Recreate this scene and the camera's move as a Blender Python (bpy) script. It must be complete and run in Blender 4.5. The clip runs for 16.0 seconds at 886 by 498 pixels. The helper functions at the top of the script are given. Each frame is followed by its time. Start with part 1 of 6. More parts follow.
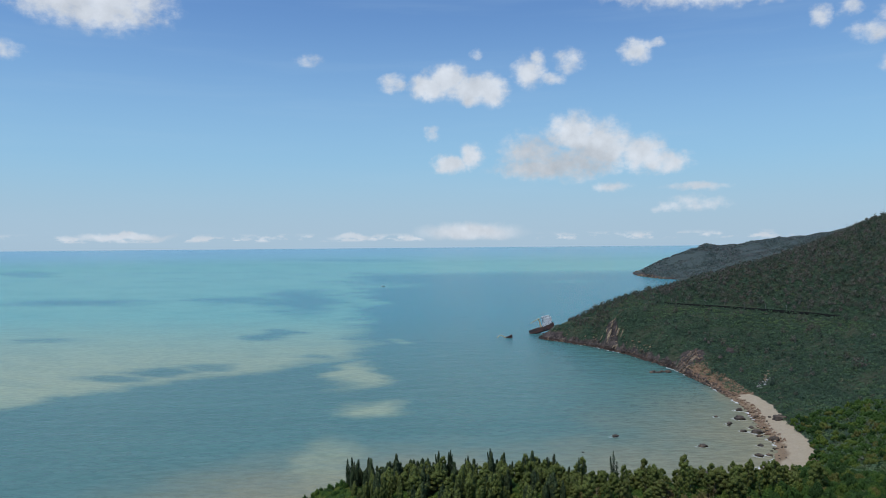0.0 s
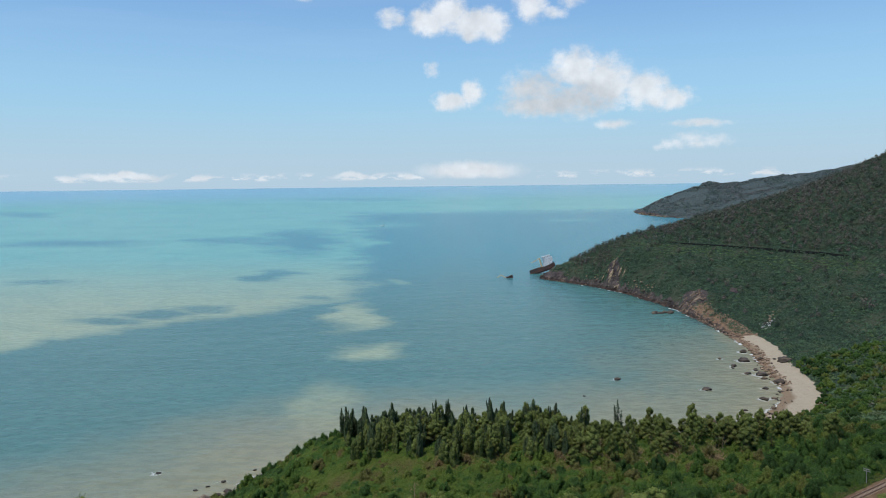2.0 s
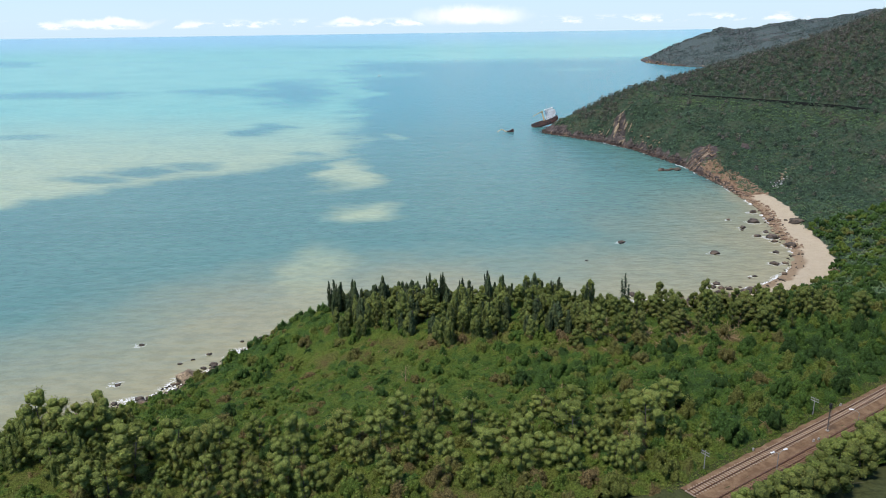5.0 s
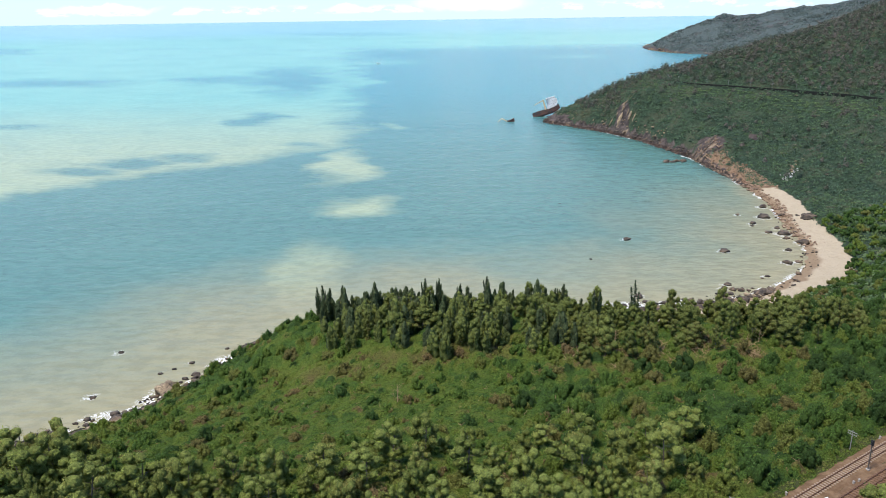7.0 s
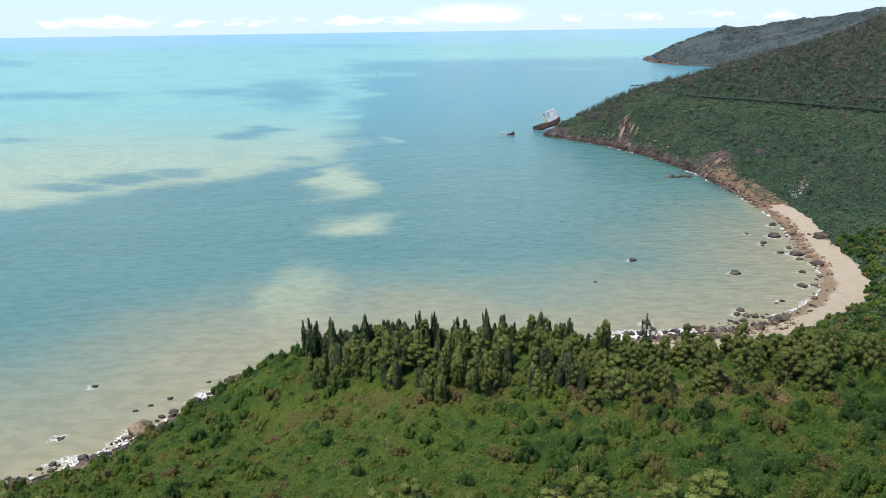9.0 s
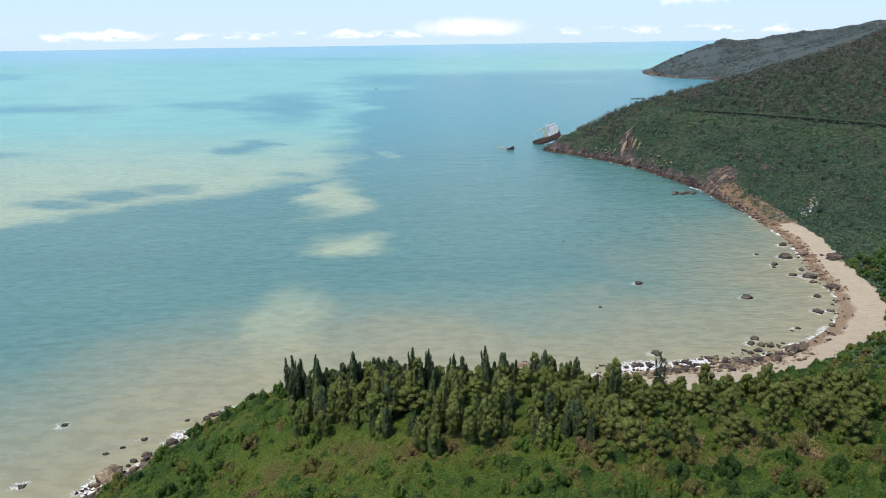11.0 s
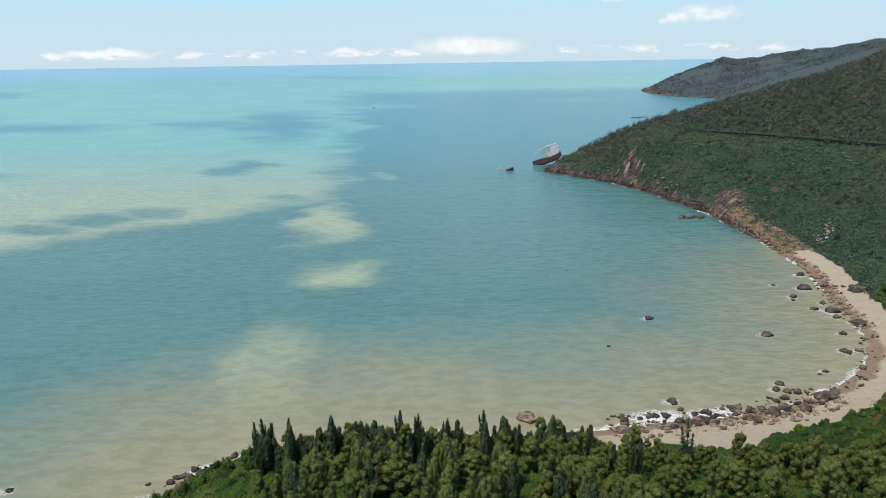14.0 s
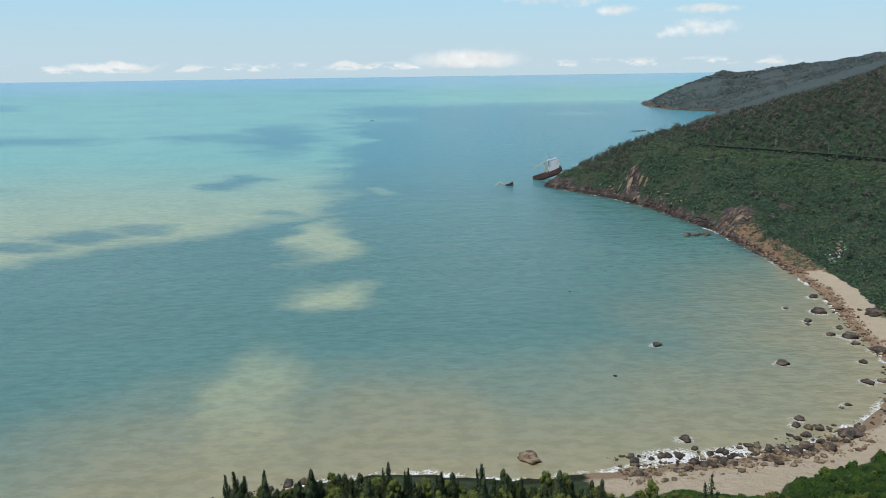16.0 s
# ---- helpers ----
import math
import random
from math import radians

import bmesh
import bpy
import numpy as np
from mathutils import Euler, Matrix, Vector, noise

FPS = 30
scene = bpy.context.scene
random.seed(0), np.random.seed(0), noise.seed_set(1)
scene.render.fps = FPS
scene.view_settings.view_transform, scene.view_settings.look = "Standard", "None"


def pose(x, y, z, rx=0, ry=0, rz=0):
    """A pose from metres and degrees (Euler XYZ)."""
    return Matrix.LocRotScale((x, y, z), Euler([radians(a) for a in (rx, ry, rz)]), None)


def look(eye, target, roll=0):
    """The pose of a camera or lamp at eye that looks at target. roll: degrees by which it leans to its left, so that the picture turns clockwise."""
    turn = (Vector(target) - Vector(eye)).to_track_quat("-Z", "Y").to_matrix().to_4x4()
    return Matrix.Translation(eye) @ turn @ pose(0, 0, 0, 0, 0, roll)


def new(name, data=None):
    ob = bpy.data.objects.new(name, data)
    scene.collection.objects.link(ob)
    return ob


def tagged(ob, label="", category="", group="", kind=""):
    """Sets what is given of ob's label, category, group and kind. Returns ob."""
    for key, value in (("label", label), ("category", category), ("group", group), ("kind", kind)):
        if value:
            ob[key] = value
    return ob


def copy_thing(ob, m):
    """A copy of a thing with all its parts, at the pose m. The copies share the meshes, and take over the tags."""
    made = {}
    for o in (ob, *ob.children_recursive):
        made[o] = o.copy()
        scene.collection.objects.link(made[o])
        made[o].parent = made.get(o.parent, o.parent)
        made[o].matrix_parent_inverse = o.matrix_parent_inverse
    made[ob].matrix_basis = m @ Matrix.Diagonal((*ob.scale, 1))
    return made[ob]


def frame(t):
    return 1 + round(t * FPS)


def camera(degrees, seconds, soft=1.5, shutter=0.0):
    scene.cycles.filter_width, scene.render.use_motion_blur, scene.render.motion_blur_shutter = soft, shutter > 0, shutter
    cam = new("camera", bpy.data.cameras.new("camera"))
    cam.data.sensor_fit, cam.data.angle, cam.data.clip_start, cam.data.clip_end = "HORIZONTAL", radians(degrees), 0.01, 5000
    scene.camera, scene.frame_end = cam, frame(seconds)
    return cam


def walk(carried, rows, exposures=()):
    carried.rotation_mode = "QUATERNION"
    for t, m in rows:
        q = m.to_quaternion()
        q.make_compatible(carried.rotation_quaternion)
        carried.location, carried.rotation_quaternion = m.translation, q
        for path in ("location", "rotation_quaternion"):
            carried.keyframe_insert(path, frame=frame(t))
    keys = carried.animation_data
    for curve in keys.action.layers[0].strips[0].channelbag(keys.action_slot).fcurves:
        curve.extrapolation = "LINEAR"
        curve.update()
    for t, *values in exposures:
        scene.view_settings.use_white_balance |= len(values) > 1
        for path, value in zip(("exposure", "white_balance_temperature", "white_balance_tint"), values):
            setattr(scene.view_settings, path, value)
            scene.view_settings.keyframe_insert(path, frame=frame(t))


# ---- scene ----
FOV = 61.44
cam = camera(FOV, 16.0, soft=0.5)
# seconds, x, y, z, yaw, pitch, roll
FLIGHT = [
    (0.0, -4.01, -50.48, 99.10, -0.266, -0.341, -0.503),
    (0.5, -3.70, -47.16, 99.18, -0.247, -1.664, -0.561),
    (1.0, -3.39, -43.76, 99.26, -0.227, -3.246, -0.612),
    (1.5, -3.10, -40.30, 99.34, -0.206, -4.560, -0.655),
    (2.0, -2.81, -36.80, 99.41, -0.183, -5.046, -0.693),
    (2.3, -2.64, -34.68, 99.46, -0.169, -6.881, -0.712),
    (2.5, -2.52, -33.25, 99.48, -0.159, -8.639, -0.724),
    (3.0, -2.24, -29.68, 99.55, -0.135, -10.997, -0.750),
    (3.5, -1.95, -26.06, 99.62, -0.111, -10.980, -0.772),
    (4.0, -1.67, -22.42, 99.68, -0.088, -11.484, -0.790),
    (4.2, -1.56, -20.95, 99.70, -0.080, -12.659, -0.796),
    (6.3, -0.38, -5.29, 99.87, -0.015, -17.645, -0.834),
    (6.5, -0.26, -3.77, 99.88, -0.012, -17.555, -0.836),
    (7.0, 0.01, 0.03, 99.90, -0.008, -17.350, -0.841),
    (7.5, 0.29, 3.85, 99.92, -0.008, -17.116, -0.844),
    (8.0, 0.57, 7.69, 99.94, -0.012, -16.923, -0.847),
    (8.5, 0.84, 11.54, 99.95, -0.020, -16.709, -0.850),
    (9.0, 1.11, 15.40, 99.96, -0.031, -16.512, -0.852),
    (9.2, 1.21, 16.94, 99.96, -0.036, -16.501, -0.853),
    (11.3, 2.30, 33.07, 99.97, -0.111, -15.469, -0.867),
    (11.5, 2.40, 34.60, 99.96, -0.118, -15.425, -0.869),
    (12.0, 2.65, 38.39, 99.96, -0.137, -15.207, -0.872),
    (12.5, 2.90, 42.16, 99.95, -0.154, -14.961, -0.876),
    (13.0, 3.16, 45.92, 99.94, -0.170, -14.738, -0.878),
    (13.5, 3.41, 49.67, 99.93, -0.185, -14.477, -0.880),
    (14.0, 3.68, 53.42, 99.91, -0.197, -14.250, -0.879),
    (14.5, 3.95, 57.19, 99.89, -0.209, -13.986, -0.877),
    (15.0, 4.24, 60.99, 99.86, -0.221, -13.751, -0.871),
    (15.5, 4.54, 64.86, 99.82, -0.235, -13.498, -0.862),
    (16.0, 4.87, 68.83, 99.77, -0.253, -13.287, -0.848),
]


def drone(x, y, z, yaw, pitch, roll):
    a, b = radians(yaw), radians(pitch)
    ahead = Vector((-math.sin(a) * math.cos(b), math.cos(a) * math.cos(b), math.sin(b)))
    return look((x, y, z), Vector((x, y, z)) + ahead * 10, roll)


walk(cam, [(r[0], drone(*r[1:])) for r in FLIGHT],
     exposures=[(0.0, -0.57, 6100, 9), (2.0, -0.36, 6300, 9), (4.0, -0.12, 6550, 10.5), (6.5, 0.40, 6680, 12), (9.0, 0.27, 6680, 12), (12.0, 0.08, 6700, 11), (14.0, -0.06, 6760, 9.5), (16.0, -0.22, 6720, 8)])

# ------------------------------------------------------------------ light
SUN_ELEV, SUN_AZ = radians(64.0), radians(234.0)
sun_data = bpy.data.lights.new("sun", "SUN")
sun_data.energy, sun_data.angle, sun_data.color = 3.6, radians(11.0), (1.0, 0.94, 0.84)
sun = new("sun", sun_data)
sun_dir = Vector((math.sin(SUN_AZ) * math.cos(SUN_ELEV), math.cos(SUN_AZ) * math.cos(SUN_ELEV), math.sin(SUN_ELEV)))
sun.matrix_world = look(sun_dir * 400, (0, 0, 0))


class Nodes:
    """Short hand for node trees."""

    def __init__(self, tree):
        self.t = tree
        tree.nodes.clear()

    def add(self, kind, **settings):
        n = self.t.nodes.new(kind)
        for k, v in settings.items():
            setattr(n, k, v)
        return n

    def put(self, a, b):
        if isinstance(a, (int, float)):
            b.default_value = a
        elif isinstance(a, tuple):
            b.default_value = a if len(a) == len(b.default_value) else (*a, 1.0)
        else:
            self.t.links.new(a, b)

    def math(self, op, a, b=0.0, c=0.0, clamp=False):
        n = self.add("ShaderNodeMath", operation=op, use_clamp=clamp)
        for v, s in zip((a, b, c), n.inputs):
            self.put(v, s)
        return n.outputs[0]

    def vec(self, op, a, b=(0.0, 0.0, 0.0), scale=None):
        n = self.add("ShaderNodeVectorMath", operation=op)
        self.put(a, n.inputs[0])
        self.put(b, n.inputs[1])
        if scale is not None:
            self.put(scale, n.inputs["Scale"])
        return n.outputs["Value"] if op in ("LENGTH", "DOT_PRODUCT", "DISTANCE") else n.outputs[0]

    def ramp(self, v, lo, hi, out_lo=0.0, out_hi=1.0):
        n = self.add("ShaderNodeMapRange", interpolation_type="SMOOTHSTEP")
        for value, s in zip((v, lo, hi, out_lo, out_hi), ("Value", "From Min", "From Max", "To Min", "To Max")):
            self.put(value, n.inputs[s])
        return n.outputs[0]

    def mix(self, f, a, b):
        n = self.add("ShaderNodeMix", data_type="RGBA")
        self.put(f, n.inputs[0])
        self.put(a, n.inputs[6])
        self.put(b, n.inputs[7])
        return n.outputs[2]

    def noise(self, p, scale, detail=4.0, rough=0.55, col=False):
        n = self.add("ShaderNodeTexNoise")
        if p is not None:
            self.put(p, n.inputs["Vector"])
        n.inputs["Scale"].default_value, n.inputs["Detail"].default_value = scale, detail
        n.inputs["Roughness"].default_value = rough
        return n.outputs["Color" if col else "Fac"]

    def stretch(self, p, x, y, z):
        return self.vec("MULTIPLY", p, (x, y, z))

    def bump(self, h, dist, strength=1.0):
        n = self.add("ShaderNodeBump")
        n.inputs["Strength"].default_value, n.inputs["Distance"].default_value = strength, dist
        self.put(h, n.inputs["Height"])
        return n.outputs[0]

    def where(self):
        return self.add("ShaderNodeNewGeometry").outputs["Position"]


# ------------------------------------------------------------------ sky with clouds
world = bpy.data.worlds.new("sky")
scene.world = world
world.use_nodes = True
w = Nodes(world.node_tree)
sky = w.add("ShaderNodeTexSky", sky_type="NISHITA", sun_disc=False)
sky.sun_elevation, sky.sun_rotation = SUN_ELEV, SUN_AZ
sky.altitude, sky.air_density, sky.dust_density, sky.ozone_density = 100.0, 1.2, 0.4, 3.0
way = w.vec("NORMALIZE", w.add("ShaderNodeTexCoord").outputs["Generated"])
sep = w.add("ShaderNodeSeparateXYZ")
w.put(way, sep.inputs[0])
az = w.math("MULTIPLY", w.math("ARCTAN2", sep.outputs[0], sep.outputs[1]), 57.2958)
el = w.math("MULTIPLY", w.math("ARCSINE", sep.outputs[2]), 57.2958)
flat = w.add("ShaderNodeCombineXYZ")
w.put(az, flat.inputs[0])
w.put(el, flat.inputs[1])
flat = flat.outputs[0]
wob = w.vec("SCALE", w.vec("SUBTRACT", w.noise(flat, 0.55, 5, 0.6, col=True), (0.5, 0.5, 0.5)), scale=1.5)
wobbled = w.vec("ADD", flat, w.stretch(wob, 1.0, 0.7, 0.0))
# puffs of cloud: azimuth, elevation, half width, half height, thickness
HIGH_PUFFS = [
    (24.0, 18.0, 9.31, 1.26, 1), (18.9, 17.9, 3.41, 0.95, 1), (14.1, 18.1, 2.48, 0.44, 0.8), (28.1, 17.6, 4.03, 0.95, 1), (27.2, 15.1, 0.68, 0.69, 0.7),
    (29.0, 15.4, 0.78, 0.57, 0.6), (30.5, 13.7, 1.71, 0.69, 0.6), (31.9, 14.8, 1.24, 0.76, 0.7), (32.4, 11.6, 1.3, 0.82, 0.9), (-24.5, 16.6, 4.4, 1.6, 0.9),
    (-27.5, 16.2, 2.2, 1.0, 0.7), (-9.8, 13.7, 1.0, 0.5, 0.5), (-30.5, 13.0, 1.6, 0.7, 0.5),
]
MIDDLE_PUFFS = [
    (-3.5, 12.1, 0.93, 0.63, 0.7), (-0.6, 11.9, 1.55, 0.88, 1), (0.7, 12.4, 1.49, 1.07, 1), (2.5, 11.7, 1.86, 1.01, 1), (4.0, 11.7, 1.3, 1.07, 1),
    (2.6, 10.9, 0.93, 0.51, 0.8), (2.9, 14.3, 0.56, 0.38, 0.5), (6.9, 12.8, 1.12, 1.07, 0.85), (7.6, 13.8, 0.56, 0.76, 0.7), (8.5, 12.3, 1.18, 0.44, 0.6),
    (10.0, 13.5, 1.12, 0.88, 0.6), (14.9, 14.0, 1.05, 0.82, 0.85), (16.0, 14.5, 0.81, 0.35, 0.7), (-0.5, 8.4, 0.62, 0.57, 0.6),
]
LOW_PUFFS = [
    (0.9, 6.1, 1.3, 0.57, 0.95), (2.5, 6.8, 0.87, 0.88, 0.95), (10.3, 8.3, 1.92, 1.39, 0.95), (12.2, 7.2, 2.23, 1.83, 0.95), (15.2, 6.6, 1.74, 1.26, 0.9),
    (16.8, 6.0, 1.92, 0.76, 0.8), (13.0, 4.2, 1.43, 0.41, 0.6), (18.9, 4.1, 2.17, 0.32, 0.6), (19.4, 2.9, 2.0, 0.6, 0.5), (17.2, 2.6, 1.2, 0.4, 0.5),
]
SHADED_PUFFS = [
    (7.3, 6.7, 2.64, 1.64, 0.7), (8.1, 5.7, 3.57, 0.82, 0.8), (10.6, 6.1, 2.48, 1.26, 0.75),
]


def puffs(rows):
    f = 0.0
    for a, e, ra, re, thick in rows:
        off = w.stretch(w.vec("SUBTRACT", wobbled, (a, e, 0.0)), 1 / ra, 1 / re, 0.0)
        f = w.math("MAXIMUM", f, w.math("MULTIPLY", w.ramp(w.vec("LENGTH", off), 1.75, 0.2), thick))
    return f


shaded = puffs(SHADED_PUFFS)
cover = w.math("MAXIMUM", w.math("MAXIMUM", puffs(HIGH_PUFFS), puffs(MIDDLE_PUFFS)), w.math("MAXIMUM", puffs(LOW_PUFFS), shaded))
grain = w.noise(w.stretch(flat, 1.0, 1.25, 1.0), 1.1, 6, 0.56)
cover = w.ramp(w.math("ADD", cover, w.math("MULTIPLY", w.math("SUBTRACT", grain, 0.5), w.ramp(cover, 0.0, 0.3, 0.0, 1.0))), 0.10, 0.88, 0.0, 0.92)
cover = w.math("MULTIPLY", cover, w.ramp(el, 1.0, 2.0))
# a low row of cumulus along the skyline
low = w.noise(w.stretch(flat, 0.35, 0.9, 1.0), 1.0, 6, 0.62)
belt = w.math("MULTIPLY", w.ramp(el, 0.15, 0.4), w.ramp(el, 1.0, 0.5))
row = w.math("MULTIPLY", belt, w.ramp(low, 0.50, 0.62, 0.0, 0.8))
for a, e, ra, re, thick in ((2.4, 0.95, 4.6, 0.8, 0.85), (-23.0, 0.7, 3.8, 0.36, 0.8), (-6.5, 0.65, 2.0, 0.3, 0.7)):
    off = w.stretch(w.vec("SUBTRACT", wobbled, (a, e, 0.0)), 1 / ra, 1 / re, 0.0)
    row = w.math("MAXIMUM", row, w.math("MULTIPLY", w.ramp(w.vec("LENGTH", off), 1.1, 0.3), thick))
row = w.math("MULTIPLY", row, w.ramp(el, 0.15, 0.45))
cover = w.math("MAXIMUM", cover, row)
haze = w.math("MULTIPLY", w.ramp(el, 19.0, 0.0), 0.85)
thin = w.math("MULTIPLY", w.ramp(w.noise(w.stretch(flat, 0.03, 0.35, 1.0), 1.0, 5, 0.6), 0.45, 0.75), 0.12)
lit = w.math("ADD", 0.66, w.math("MULTIPLY", w.noise(flat, 0.6, 4, 0.55), 0.6))
air = w.mix(haze, w.stretch(sky.outputs[0], 0.98, 1.20, 1.48), (4.1, 7.0, 9.1))
air = w.mix(w.math("MULTIPLY", w.ramp(el, 7.0, 0.0), 0.75), air, (5.6, 6.8, 7.8))
air = w.mix(thin, air, (5.8, 7.8, 9.4))
white = w.vec("SCALE", (9.2, 9.4, 9.7), scale=w.math("MULTIPLY", lit, w.ramp(shaded, 0.1, 0.6, 1.0, 0.80)))
air = w.mix(cover, air, white)
air = w.mix(w.ramp(el, -0.25, -0.7), air, (2.6, 4.2, 5.2))
back = w.add("ShaderNodeBackground")
w.put(air, back.inputs[0])
back.inputs[1].default_value = 0.115
w.put(back.outputs[0], w.add("ShaderNodeOutputWorld").inputs[0])

# ------------------------------------------------------------------ materials


def material(name):
    m = bpy.data.materials.new(name)
    m.use_nodes = True
    n = Nodes(m.node_tree)
    p = n.add("ShaderNodeBsdfPrincipled")
    n.put(p.outputs[0], n.add("ShaderNodeOutputMaterial").inputs[0])
    return m, n, p


def leaf_material(name, shades, patch=0.10, shine=0.5, per="plant", vary=(0.62, 1.42)):
    """Leaves in a run of shades: the plant and its neighbourhood choose the shade, each spray its brightness."""
    m, n, p = material(name)
    pos = n.where()
    rnd = n.add("ShaderNodeNewGeometry").outputs["Random Per Island"]
    if per.startswith("plant"):
        own = n.add("ShaderNodeAttribute", attribute_name="plant").outputs["Fac"]
    else:
        own = n.add("ShaderNodeObjectInfo").outputs["Random"]
    big = n.ramp(n.noise(pos, patch, 4), 0.32, 0.68)
    pick = own if per == "plant_alone" else n.math("ADD", n.math("MULTIPLY", own, 0.6), n.math("MULTIPLY", big, 0.4))
    band = n.add("ShaderNodeValToRGB")
    n.put(pick, band.inputs[0])
    e = band.color_ramp.elements
    for k, shade in enumerate(shades):
        at = k / (len(shades) - 1) if per == "plant_alone" else 0.15 + 0.7 * k / (len(shades) - 1)
        item = e[k] if k < 2 else e.new(at)
        item.position, item.color = at, (*shade, 1.0)
    c = n.vec("SCALE", band.outputs[0], scale=n.ramp(rnd, 0.0, 1.0, *vary))
    n.put(c, p.inputs["Base Color"])
    p.inputs["Roughness"].default_value = shine
    p.inputs["Specular IOR Level"].default_value = 0.06
    tr = n.add("ShaderNodeBsdfTranslucent")
    n.put(c, tr.inputs[0])
    mx = n.add("ShaderNodeMixShader")
    mx.inputs[0].default_value = 0.28
    n.put(p.outputs[0], mx.inputs[1])
    n.put(tr.outputs[0], mx.inputs[2])
    out = [x for x in n.t.nodes if x.type == "OUTPUT_MATERIAL"][0]
    n.put(mx.outputs[0], out.inputs[0])
    return m


THICKET = [(0.037, 0.069, 0.021), (0.063, 0.121, 0.029), (0.090, 0.160, 0.031), (0.150, 0.202, 0.036), (0.170, 0.184, 0.046), (0.180, 0.154, 0.054), (0.196, 0.144, 0.062)]
M_THICKET_LEAVES = leaf_material("thicket_leaves", THICKET, per="plant_alone", vary=(0.78, 1.22))
# the same growth below the leaf sprays, with its own leafy grain
M_THICKET, n, p = material("thicket_growth")
pos = n.where()
band = n.add("ShaderNodeValToRGB")
n.put(n.add("ShaderNodeAttribute", attribute_name="plant").outputs["Fac"], band.inputs[0])
for k, shade in enumerate(THICKET):
    e = band.color_ramp.elements
    item = e[k] if k < 2 else e.new(k / 6)
    item.position, item.color = k / 6, (*shade, 1.0)
grain = n.ramp(n.noise(pos, 3.2, 5, 0.7), 0.36, 0.62, 0.42, 1.0)
n.put(n.vec("SCALE", band.outputs[0], scale=grain), p.inputs["Base Color"])
p.inputs["Roughness"].default_value, p.inputs["Specular IOR Level"].default_value = 0.8, 0.08
n.put(n.bump(n.noise(pos, 2.6, 5, 0.7), 0.9, 1.0), p.inputs["Normal"])
M_CASUARINA = leaf_material("casuarina_needles", [(0.056, 0.082, 0.042), (0.072, 0.102, 0.046), (0.096, 0.126, 0.054), (0.116, 0.140, 0.060)], 0.12, 0.6, "object", (0.75, 1.28))
M_BROAD = leaf_material("tree_leaves", [(0.104, 0.134, 0.034), (0.134, 0.166, 0.040), (0.162, 0.186, 0.046), (0.180, 0.174, 0.054)], 0.12, 0.5, "object", (0.75, 1.28))
M_CASUARINA_PALE = leaf_material("pale_casuarina_needles", [(0.120, 0.155, 0.066), (0.150, 0.185, 0.074), (0.175, 0.205, 0.080), (0.195, 0.208, 0.086)], 0.12, 0.6, "object", (0.75, 1.28))
M_FEATHER = leaf_material("feathery_leaves", [(0.145, 0.190, 0.042), (0.182, 0.226, 0.050), (0.212, 0.246, 0.056), (0.235, 0.220, 0.066)], 0.12, 0.5, "object", (0.75, 1.28))
# hill leaves lightened and turned grey-teal, haze put into their colour
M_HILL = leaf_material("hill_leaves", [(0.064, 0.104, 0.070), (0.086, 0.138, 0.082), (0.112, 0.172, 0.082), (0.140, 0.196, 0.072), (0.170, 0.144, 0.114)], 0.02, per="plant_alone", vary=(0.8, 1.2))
M_PINE = leaf_material("hill_pine_leaves", [(0.074, 0.102, 0.070), (0.106, 0.118, 0.082), (0.144, 0.134, 0.106), (0.170, 0.140, 0.120)], 0.02, 0.6, vary=(0.78, 1.25))
M_GRASS = leaf_material("verge_grass", [(0.085, 0.14, 0.024), (0.12, 0.165, 0.032), (0.16, 0.165, 0.05)], 0.3)
# the cape's grey-blue leaf shades have distance haze painted in
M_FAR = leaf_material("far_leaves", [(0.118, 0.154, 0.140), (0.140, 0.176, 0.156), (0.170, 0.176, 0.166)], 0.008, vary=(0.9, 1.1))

# the growth inside the crowns, darker than the leaf sprays over it
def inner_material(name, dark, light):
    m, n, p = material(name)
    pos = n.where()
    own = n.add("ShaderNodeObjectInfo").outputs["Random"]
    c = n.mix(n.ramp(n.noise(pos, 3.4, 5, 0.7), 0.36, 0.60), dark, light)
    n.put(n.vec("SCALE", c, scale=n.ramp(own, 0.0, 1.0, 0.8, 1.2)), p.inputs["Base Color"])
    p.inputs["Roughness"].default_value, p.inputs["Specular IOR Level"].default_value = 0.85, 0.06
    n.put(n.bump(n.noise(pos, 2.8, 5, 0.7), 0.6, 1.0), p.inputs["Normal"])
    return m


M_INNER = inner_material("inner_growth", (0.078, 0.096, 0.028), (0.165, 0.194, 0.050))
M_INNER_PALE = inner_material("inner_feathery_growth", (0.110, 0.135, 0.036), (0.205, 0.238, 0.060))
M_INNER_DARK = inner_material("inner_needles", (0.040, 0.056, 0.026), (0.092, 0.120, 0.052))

# bark
M_BARK, n, p = material("bark")
pos = n.where()
n.put(n.mix(n.noise(n.stretch(pos, 4, 4, 1), 2.0, 5), (0.06, 0.05, 0.04), (0.17, 0.145, 0.115)), p.inputs["Base Color"])
p.inputs["Roughness"].default_value = 0.9


